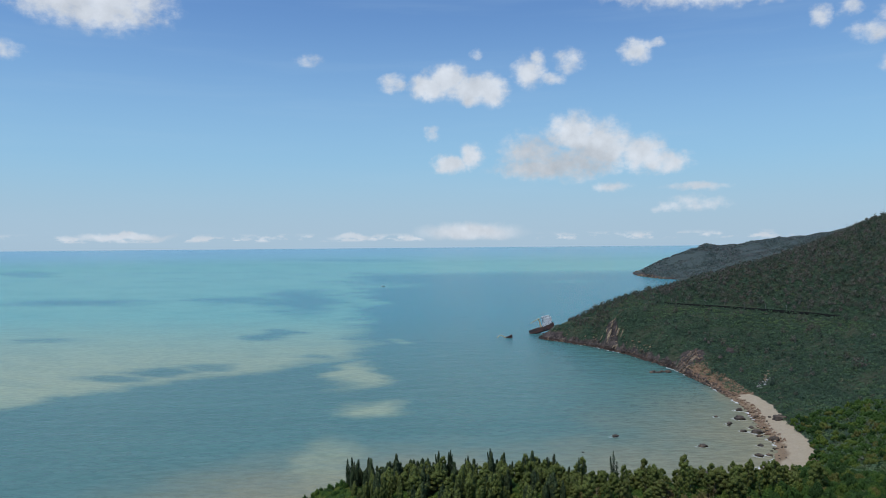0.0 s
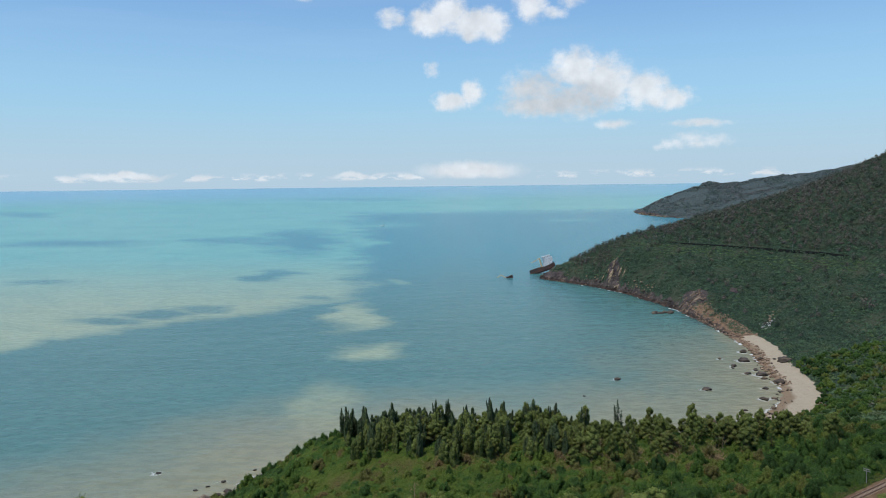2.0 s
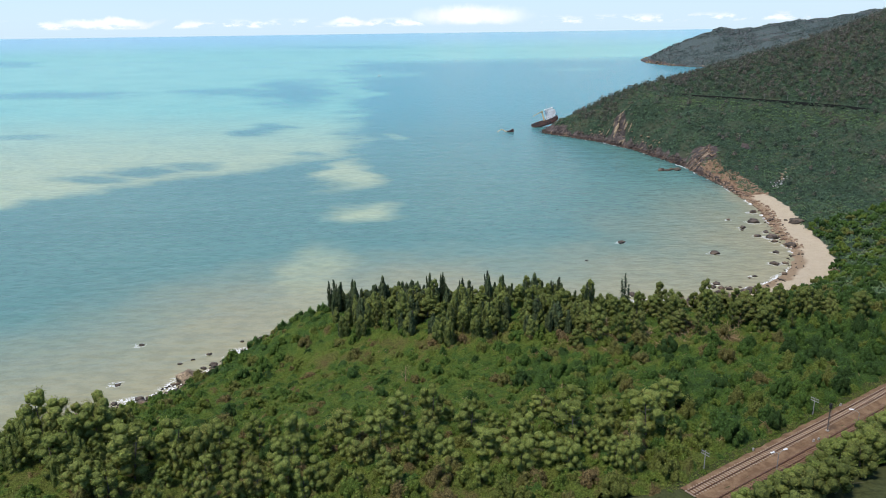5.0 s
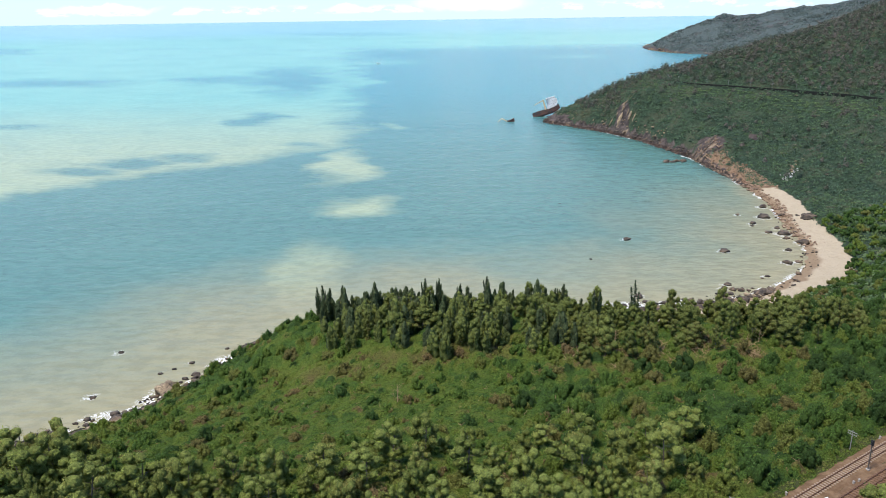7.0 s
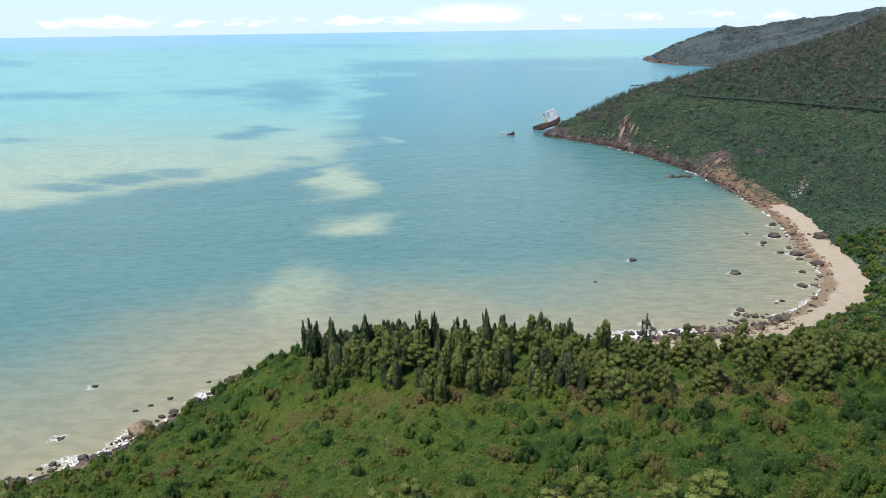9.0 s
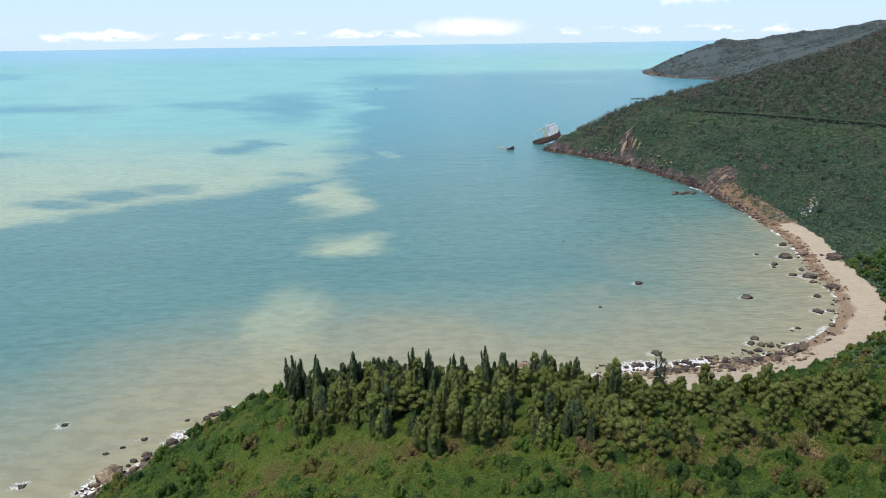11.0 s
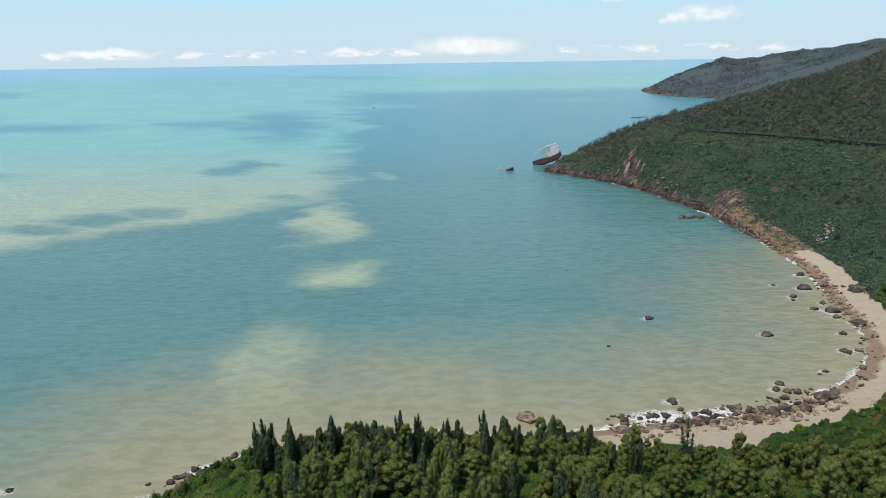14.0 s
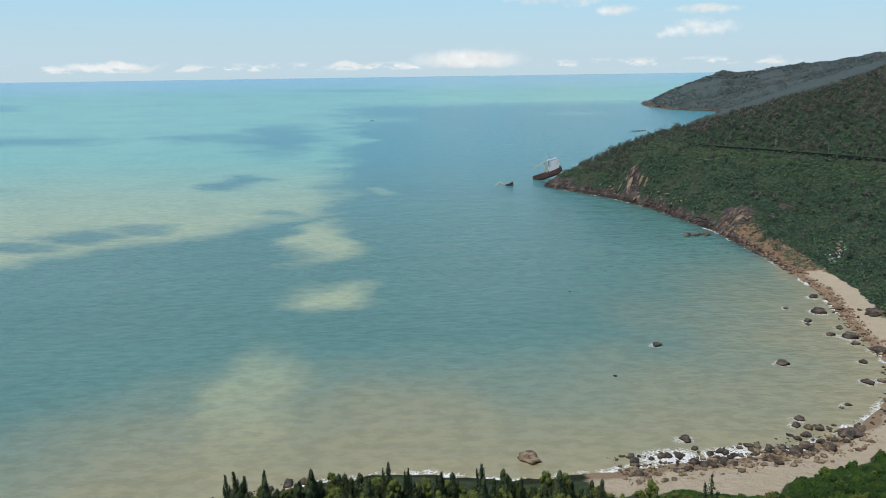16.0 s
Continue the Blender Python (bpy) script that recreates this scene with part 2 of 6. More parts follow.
def rock_material(name, dark, light, warm, scale=0.5):
    m, n, p = material(name)
    pos = n.where()
    up = n.add("ShaderNodeSeparateXYZ")
    n.put(pos, up.inputs[0])
    f = n.noise(pos, scale, 6, 0.6)
    c = n.mix(n.ramp(f, 0.35, 0.68), dark, light)
    c = n.mix(n.math("MULTIPLY", n.ramp(n.noise(n.vec("ADD", pos, (7.0, 3.0, 1.0)), scale * 0.5, 4), 0.48, 0.66), 0.8), c, warm)
    c = n.mix(n.ramp(n.noise(pos, scale * 6, 4), 0.55, 0.75, 0.0, 0.5), c, n.vec("SCALE", c, scale=0.35))
    crack = n.math("ABSOLUTE", n.math("SUBTRACT", n.noise(n.stretch(pos, 0.7, 0.7, 1.6), scale * 1.4, 4, 0.6), 0.5))
    c = n.mix(n.ramp(crack, 0.022, 0.004, 0.0, 0.8), c, n.vec("SCALE", c, scale=0.25))
    c = n.mix(n.ramp(up.outputs[2], 0.55, 0.05), c, n.vec("SCALE", c, scale=0.4))   # wet foot at the waterline
    n.put(c, p.inputs["Base Color"])
    p.inputs["Roughness"].default_value, p.inputs["Specular IOR Level"].default_value = 0.8, 0.25
    n.put(n.bump(n.noise(pos, scale * 4, 6, 0.65), 0.25, 0.8), p.inputs["Normal"])
    return m


M_ROCK = rock_material("dark_boulder", (0.040, 0.033, 0.027), (0.135, 0.105, 0.078), (0.22, 0.155, 0.10))
M_COBBLE = rock_material("orange_cobble", (0.17, 0.105, 0.068), (0.38, 0.250, 0.155), (0.48, 0.35, 0.235), 0.9)
M_PALE_STONE = rock_material("pale_washed_stone", (0.34, 0.32, 0.30), (0.62, 0.60, 0.57), (0.55, 0.50, 0.44))
M_ROCK_TAN = rock_material("tan_boulder", (0.13, 0.092, 0.060), (0.35, 0.265, 0.165), (0.46, 0.34, 0.20))

# ground: soil under scrub, sand on the beach, bare rock along the steep shore
M_GROUND, n, p = material("ground")
pos = n.where()
att = n.add("ShaderNodeVertexColor", layer_name="cover")
cov = n.add("ShaderNodeSeparateColor")
n.put(att.outputs[0], cov.inputs[0])
fine, mid = n.noise(pos, 1.3, 6, 0.65), n.noise(pos, 0.12, 5, 0.6)
# bluish soil base: the hill's haze is painted in here too
soil = n.mix(mid, (0.044, 0.074, 0.046), (0.060, 0.098, 0.054))
soil = n.mix(n.ramp(fine, 0.50, 0.70), soil, (0.036, 0.054, 0.034))
sand = n.mix(n.noise(pos, 0.35, 6, 0.6), (0.42, 0.335, 0.222), (0.54, 0.450, 0.318))
sand = n.mix(n.ramp(n.noise(pos, 1.6, 5, 0.7), 0.58, 0.68), sand, (0.36, 0.265, 0.175))
stone = n.mix(n.ramp(n.noise(pos, 0.18, 7, 0.68), 0.36, 0.66), (0.046, 0.038, 0.036), (0.150, 0.118, 0.102))
stone = n.mix(n.ramp(n.noise(n.stretch(pos, 1, 1, 0.4), 0.09, 5, 0.6), 0.59, 0.70), stone, (0.31, 0.235, 0.16))
stone = n.mix(n.ramp(n.noise(n.stretch(pos, 1, 1, 0.5), 0.55, 6, 0.7), 0.48, 0.62, 0.0, 0.85), stone, (0.034, 0.029, 0.027))
wild = n.ramp(n.noise(pos, 0.42, 6, 0.7), 0.38, 0.60)
soil = n.mix(wild, soil, n.vec("SCALE", soil, scale=0.42))
soil = n.mix(n.ramp(n.noise(pos, 0.045, 4, 0.6), 0.45, 0.68, 0.0, 0.6), soil, n.mix(mid, (0.070, 0.082, 0.048), (0.092, 0.088, 0.056)))
earth = n.mix(n.noise(pos, 0.5, 6, 0.65), (0.190, 0.116, 0.066), (0.310, 0.208, 0.128))
soil = n.mix(n.ramp(n.math("ADD", cov.outputs[2], n.math("MULTIPLY", n.math("SUBTRACT", fine, 0.5), 0.7)), 0.4, 0.6), soil, earth)
high = n.add("ShaderNodeSeparateXYZ")
n.put(pos, high.inputs[0])
soil = n.mix(n.ramp(high.outputs[1], 260.0, 200.0), soil, n.mix(fine, (0.040, 0.050, 0.020), (0.085, 0.095, 0.034)))
soil = n.mix(n.ramp(high.outputs[1], 1500.0, 1700.0), soil, n.mix(mid, (0.070, 0.092, 0.086), (0.082, 0.102, 0.094)))   # distance haze painted into the ground of the distant cape
c = n.mix(n.ramp(n.math("ADD", cov.outputs[0], n.math("MULTIPLY", n.math("SUBTRACT", mid, 0.5), 0.6)), 0.35, 0.65), soil, stone)
c = n.mix(n.ramp(n.math("ADD", cov.outputs[1], n.math("MULTIPLY", n.math("SUBTRACT", n.noise(pos, 0.3, 5), 0.5), 0.5)), 0.4, 0.6), c, sand)
tide = n.ramp(n.math("ADD", high.outputs[2], n.math("MULTIPLY", cov.outputs[0], -1.6)), 0.8, 0.0, 0.0, 0.78)
c = n.mix(tide, c, n.vec("MULTIPLY", c, (0.50, 0.40, 0.33)))
n.put(c, p.inputs["Base Color"])
p.inputs["Roughness"].default_value, p.inputs["Specular IOR Level"].default_value = 0.92, 0.1
n.put(n.bump(n.math("ADD", n.noise(pos, 0.8, 6, 0.7), n.math("MULTIPLY", n.noise(pos, 0.3, 4, 0.6), 1.6)), 1.0, 0.9), p.inputs["Normal"])

# sea: teal silty water with painted sun and cloud-shade patches, brown shallows, shore foam
M_SEA, n, p = material("sea_water")
pos = n.where()
att = n.add("ShaderNodeAttribute", attribute_name="shore")
shore = att.outputs["Fac"]
s3 = n.add("ShaderNodeSeparateXYZ")
n.put(pos, s3.inputs[0])
# patches fit the camera's view: bearing from near it and the logarithm of distance
away = n.math("MAXIMUM", n.math("ADD", s3.outputs[1], 22.0), 60.0)
bear = n.math("MULTIPLY", n.math("DIVIDE", n.math("ADD", s3.outputs[0], 14.0), away), 100.0)
logd = n.math("MULTIPLY", n.math("LOGARITHM", n.math("MULTIPLY", away, 0.01), 2.718282), 10.0)
fan = n.add("ShaderNodeCombineXYZ")
n.put(bear, fan.inputs[0])
n.put(logd, fan.inputs[1])
fan = fan.outputs[0]
swirl = n.vec("SUBTRACT", n.noise(n.stretch(fan, 0.09, 1.2, 0.0), 1.0, 7, 0.60, col=True), (0.5, 0.5, 0.5))
bent = n.vec("ADD", fan, n.stretch(swirl, 13.0, 1.3, 0.0))
b2 = n.add("ShaderNodeSeparateXYZ")
n.put(bent, b2.inputs[0])


def light_patches(rows, edge=1.45):
    f = 0.0
    for x, y, rx, ry, k in rows:
        off = n.stretch(n.vec("SUBTRACT", bent, (x, y, 0.0)), 1 / rx, 1 / ry, 0.0)
        f = n.math("MAXIMUM", f, n.math("MULTIPLY", n.ramp(n.vec("LENGTH", off), edge, 0.35), k))
    return f


# broad silty sheet to the west with painted sunlight, and a belt far out
sheet = n.math("MULTIPLY", n.ramp(b2.outputs[0], -6.5, -13.5),
               n.ramp(n.math("SUBTRACT", b2.outputs[1], n.math("MULTIPLY", b2.outputs[0], 0.071)), 18.7, 19.4))
belt = n.ramp(b2.outputs[1], 30.9, 33.6, 0.0, 1.0)
# sunlit gaps between the clouds, painted as paler water
# bearing, log distance, half width, half depth, strength
pale = light_patches([(-10.2, 16.9, 3.5, 1.05, 1.0), (-8.0, 14.45, 4.6, 0.48, 0.95), (-13.2, 11.0, 5.0, 1.6, 0.74), (-9.5, 25.5, 2.6, 1.3, 0.8),
               (-8.8, 29.0, 5.0, 0.9, 0.8), (-3.4, 29.0, 3.2, 0.5, 0.7), (-5.2, 19.9, 1.8, 0.28, 0.45), (17.0, 29.5, 6.0, 0.4, 0.5)])
pale = n.math("MAXIMUM", n.math("MAXIMUM", sheet, belt), pale)
# cloud shadows, painted as darker patches of water
dark = light_patches([(-18.2, 25.8, 5.4, 2.4, 0.95), (-27.0, 25.9, 6.5, 0.8, 0.75), (-49.0, 25.8, 10.5, 0.7, 0.85), (-21.9, 20.85, 3.4, 0.6, 0.9),
               (-44.0, 16.75, 6.0, 0.36, 0.9), (-37.0, 17.3, 6.0, 0.42, 0.95), (-30.8, 17.65, 4.0, 0.3, 0.75), (-15.5, 18.5, 3.4, 0.35, 0.7),
               (1.6, 29.9, 15.0, 1.2, 0.7), (-12.0, 36.4, 7.0, 0.45, 0.5), (-53.0, 20.4, 5.0, 0.3, 0.6), (-55.0, 32.8, 4.0, 0.9, 0.6), (-10.5, 20.3, 3.0, 0.3, 0.5)])
pale = n.math("MULTIPLY", pale, n.math("SUBTRACT", 1.0, dark))
pale = n.math("MULTIPLY", pale, n.ramp(n.noise(n.stretch(fan, 0.12, 1.1, 0.0), 1.3, 5, 0.6), 0.30, 0.60, 0.82, 1.0))
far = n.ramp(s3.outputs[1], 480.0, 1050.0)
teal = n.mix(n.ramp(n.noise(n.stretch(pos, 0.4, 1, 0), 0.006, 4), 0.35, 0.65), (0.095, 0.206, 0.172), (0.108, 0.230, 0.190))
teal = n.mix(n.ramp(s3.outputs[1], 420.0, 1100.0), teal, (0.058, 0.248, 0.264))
sunlit_silt = n.mix(far, (0.375, 0.430, 0.255), (0.185, 0.452, 0.360))
c = n.mix(pale, teal, sunlit_silt)
near = n.ramp(n.math("ADD", shore, n.math("MULTIPLY", n.math("SUBTRACT", n.noise(pos, 0.02, 4), 0.5), 70.0)), 112.0, 5.0)
near = n.math("MULTIPLY", near, n.ramp(s3.outputs[1], 500.0, 330.0))
c = n.mix(n.math("MULTIPLY", near, 0.9), c, (0.318, 0.288, 0.162))
# brown by the beach; below the cliff its dark reflection is painted in
c = n.mix(n.ramp(n.math("ADD", shore, n.math("MULTIPLY", n.math("SUBTRACT", n.noise(pos, 0.05, 4), 0.5), 18.0)), 16.0, 0.0, 0.0, 0.6), c, n.mix(n.ramp(s3.outputs[1], 430.0, 480.0), (0.35, 0.305, 0.175), (0.045, 0.110, 0.100)))
# distance haze painted in: far water pales to blue at the skyline
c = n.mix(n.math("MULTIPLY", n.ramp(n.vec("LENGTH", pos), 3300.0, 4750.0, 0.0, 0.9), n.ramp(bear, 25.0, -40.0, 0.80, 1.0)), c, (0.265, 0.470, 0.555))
# ripple shading, painted into the water colour
chop = n.noise(n.stretch(pos, 0.6, 1.0, 1.0), 0.24, 4, 0.62)
c = n.mix(n.ramp(chop, 0.40, 0.62, 0.0, 0.42), c, n.vec("SCALE", c, scale=0.66))
lace = n.noise(n.vec("ADD", pos, n.vec("SCALE", n.noise(pos, 0.4, 3, 0.5, col=True), scale=2.0)), 0.55, 6, 0.7)
wash = n.add("ShaderNodeAttribute", attribute_name="wash").outputs["Fac"]
surf = n.math("MULTIPLY", n.ramp(shore, 4.5, 0.5), n.ramp(n.noise(pos, 0.05, 3), 0.45, 0.60))
surf = n.math("MAXIMUM", surf, wash)
vein = n.math("ABSOLUTE", n.math("SUBTRACT", lace, 0.5))
foam = n.math("MULTIPLY", n.ramp(n.math("SUBTRACT", vein, n.math("MULTIPLY", surf, 0.055)), 0.016, -0.004), n.ramp(surf, 0.08, 0.45))
foam = n.math("MULTIPLY", n.math("MAXIMUM", foam, n.math("MULTIPLY", n.ramp(n.math("ADD", lace, n.math("MULTIPLY", surf, 0.16)), 0.66, 0.74), n.ramp(surf, 0.2, 0.6))), 0.9)
c = n.mix(foam, c, (0.80, 0.80, 0.78))
n.put(c, p.inputs["Base Color"])
n.put(n.ramp(foam, 0.0, 1.0, 0.22, 0.8), p.inputs["Roughness"])
p.inputs["IOR"].default_value = 1.33
p.inputs["Specular IOR Level"].default_value = 0.26
h1 = n.noise(n.stretch(pos, 0.45, 1.0, 1.0), 0.35, 4, 0.6)
h2 = n.noise(n.stretch(pos, 0.5, 1.0, 1.0), 0.07, 3, 0.5)
n.put(n.bump(n.math("ADD", h1, n.math("MULTIPLY", h2, 2.0)), 0.8, 0.8), p.inputs["Normal"])

# ------------------------------------------------------------------ lie of the land
# the waterline, with the land on its right-hand side
COAST = np.array([
    (-4800, -1500), (-900, -280), (-300, 40), (-180, 105), (-128, 146), (-100, 165), (-84, 175), (-73, 193), (-63, 208), (-59, 221),
    (-45, 230), (-27, 236), (-5, 241), (20, 236), (49, 240), (77, 245), (103, 250), (121, 261), (138, 274), (152, 292),
    (161, 315), (165, 338), (171, 362), (179, 393), (181, 425), (182, 461), (180, 497), (180, 531), (171, 572), (163, 611),
    (144, 661), (118, 701), (101, 724), (104, 747), (150, 800), (230, 910), (330, 1080), (420, 1330), (560, 1650), (690, 1870),
    (606, 1995), (596, 2180), (640, 2420), (900, 2900), (1800, 4800)], float)
LOOP = np.vstack([COAST, [(4900, 4800), (4900, -4900), (-4900, -4900)]])
# boulders: x, y, width
BAY_ROCKS = [
    (152, 371, 2.7), (163, 365, 7.1), (171, 386, 5.2), (153, 354, 3.7), (151, 350, 2.1), (154, 338, 4.0), (160, 335, 6.6), (158, 328, 3.5),
    (151, 310, 3.3), (143, 293, 4.4), (148, 294, 3.1), (128, 277, 2.5), (125, 275, 1.6), (141, 279, 3.0), (123, 310, 4.5), (85, 330, 4.1),
    (72, 257, 3.9), (109, 268, 3.5), (106, 264, 3.0), (85, 252, 2.1), (80, 249, 2.4), (88, 253, 2.5), (68, 241, 2.3), (64, 239, 2.0),
    (28, 248, 6.9), (63, 302, 1.5), (65, 401, 1.4)]
BEACH_ROCKS = [
    (162, 320, 6.3), (108, 249, 4.7), (118, 257, 6.5), (122, 260, 3.9), (108, 254, 2.6), (103, 252, 3.6), (99, 249, 4.3), (96, 250, 2.1),
    (90, 244, 2.8), (88, 249, 1.8), (74, 243, 2.7), (87, 241, 2.4), (91, 241, 2.7), (82, 241, 2.4), (78, 240, 2.3), (181, 356, 8.2),
    (161, 345, 3.1), (173, 367, 3.3), (179, 363, 2.2), (101, 242, 2.1), (101, 231, 1.7)]
WEST_ROCKS = [
    (-78, 188, 8.1), (-69, 205, 3.4), (-77, 207, 2.1), (-81, 203, 1.6), (-84, 200, 1.7), (-72, 194, 2.6), (-69, 195, 2.3), (-85, 171, 4.0),
    (-80, 173, 2.2), (-79, 175, 1.5), (-98, 186, 3.7), (-94, 174, 2.6), (-93, 171, 1.9), (-99, 167, 2.5), (-102, 215, 3.4), (-69, 217, 1.8),
    (-64, 208, 3.1), (-66, 203, 2.4), (-71, 191, 2.3)]
# ground heights, many fitted to treeline and skyline as the camera sees them
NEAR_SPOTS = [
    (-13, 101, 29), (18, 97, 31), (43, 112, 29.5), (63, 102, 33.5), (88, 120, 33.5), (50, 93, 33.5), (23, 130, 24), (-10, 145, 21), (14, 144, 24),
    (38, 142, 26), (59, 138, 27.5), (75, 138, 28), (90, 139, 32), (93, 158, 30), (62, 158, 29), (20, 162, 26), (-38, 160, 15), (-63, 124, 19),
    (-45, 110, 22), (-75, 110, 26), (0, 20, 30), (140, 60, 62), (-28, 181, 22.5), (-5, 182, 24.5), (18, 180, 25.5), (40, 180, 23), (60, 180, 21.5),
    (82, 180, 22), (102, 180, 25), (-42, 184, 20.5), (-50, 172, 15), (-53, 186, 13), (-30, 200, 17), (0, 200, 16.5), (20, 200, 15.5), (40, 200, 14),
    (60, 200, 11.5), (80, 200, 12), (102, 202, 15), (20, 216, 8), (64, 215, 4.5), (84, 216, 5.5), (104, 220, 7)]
HILL_SPOTS = [
    (203, 698, 46), (212, 640, 42.5), (236, 613, 42.5), (264, 575, 42.5), (290, 534, 42.5), (298, 507, 42.5), (284, 670, 72), (248, 680, 61), (340, 720, 80), (401, 760, 92), (450, 715, 124),
    (318, 543, 58), (335, 490, 64), (275, 484, 32), (193, 583, 27), (246, 556, 26), (245, 523, 14), (222, 516, 13), (199, 524, 15), (166, 645, 34), (130, 728, 14), (145, 728, 24), (166, 720, 35), (187, 710, 44),
    (228, 425, 11), (228, 378, 8), (196, 321, 9), (215, 411, 5), (176, 301, 4), (440, 500, 130), (620, 1028, 112), (500, 300, 120), (300, 200, 60)]
FAR_SPOTS = [(640, 2200, 30), (690, 2200, 52), (749, 2200, 72), (811, 2200, 92), (851, 2200, 84), (913, 2200, 97), (1101, 2200, 114),
             (1253, 2200, 134), (1800, 2200, 200), (800, 1700, 60), (720, 2020, 30), (1500, 1200, 220), (3000, 0, 300), (0, -2000, 200), (4500, 4000, 300)]
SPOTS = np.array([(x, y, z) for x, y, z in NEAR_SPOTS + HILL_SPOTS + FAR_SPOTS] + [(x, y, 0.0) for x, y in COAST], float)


def solve_spots():
    xy, z = SPOTS[:, :2], SPOTS[:, 2]
    d = np.linalg.norm(xy[:, None] - xy[None], axis=-1)
    return np.linalg.solve(d + np.eye(len(z)) * 0.5, z)


SPOT_W = solve_spots()


def shore_distance(x, y):
    """Metres to the waterline, positive on land."""
    pts = np.stack([x, y], -1)
    best = np.full(len(x), 1e9)
    inside = np.zeros(len(x), bool)
    for a, b in zip(LOOP, np.roll(LOOP, -1, 0)):
        ab = b - a
        u = np.clip(((pts - a) @ ab) / (ab @ ab), 0, 1)
        best = np.minimum(best, np.hypot(*(pts - a - u[:, None] * ab).T))
        cross = (a[1] > y) != (b[1] > y)
        if cross.any():
            inside ^= cross & (x < (b[0] - a[0]) * (y - a[1]) / (b[1] - a[1] + 1e-12) + a[0])
    return np.where(inside, best, -best)


def ripple(x, y, size, seed=0.0):
    """Cheap smooth unevenness, about -1 to 1."""
    k = 2 * math.pi / size
    return (np.sin(k * (x + 0.6 * y) + seed) * np.cos(k * 0.8 * (y - 0.4 * x) + 1.7 * seed)
            + 0.6 * np.sin(k * 1.9 * (x * 0.8 - y) + 2.1 + seed) * np.cos(k * 2.3 * (x + 0.3 * y) + seed)
            + 0.35 * np.sin(k * 4.1 * (x + 0.5 * y) + 0.7) * np.cos(k * 3.7 * (y - 0.7 * x) + 2 * seed)) / 1.6


def smooth(v, lo, hi):
    t = np.clip((v - lo) / (hi - lo), 0, 1)
    return t * t * (3 - 2 * t)


# the near railway: a straight from A towards B on a level shelf
RAIL_A, RAIL_B, RAIL_Z = np.array([20.0, 70.3]), np.array([130.0, 143.4]), 33.3
RAIL_DIR = (RAIL_B - RAIL_A) / np.linalg.norm(RAIL_B - RAIL_A)
RAIL_SIDE = np.array([-RAIL_DIR[1], RAIL_DIR[0]])
# the far railway, on a ledge cut into the hill
LEDGE = np.array([(203, 708), (201, 683), (212, 640), (236, 613), (264, 575), (290, 534), (298, 507), (304, 478)], float)


def off_rail(x, y):
    """Metres to the side of the near railway's first track."""
    return (x - RAIL_A[0]) * RAIL_SIDE[0] + (y - RAIL_A[1]) * RAIL_SIDE[1]


def off_ledge(x, y):
    best = np.full(len(x), 1e9)
    pts = np.stack([x, y], -1)
    for a, b in zip(LEDGE[:-1], LEDGE[1:]):
        u = np.clip(((pts - a) @ (b - a)) / ((b - a) @ (b - a)), 0, 1)
        best = np.minimum(best, np.hypot(*(pts - a - u[:, None] * (b - a)).T))
    return best


def beach_share(x, y):
    """1 along the sandy part of the shore."""
    return smooth(x, 34, 48) * smooth(y, 202, 215) * smooth(y, 440, 410)


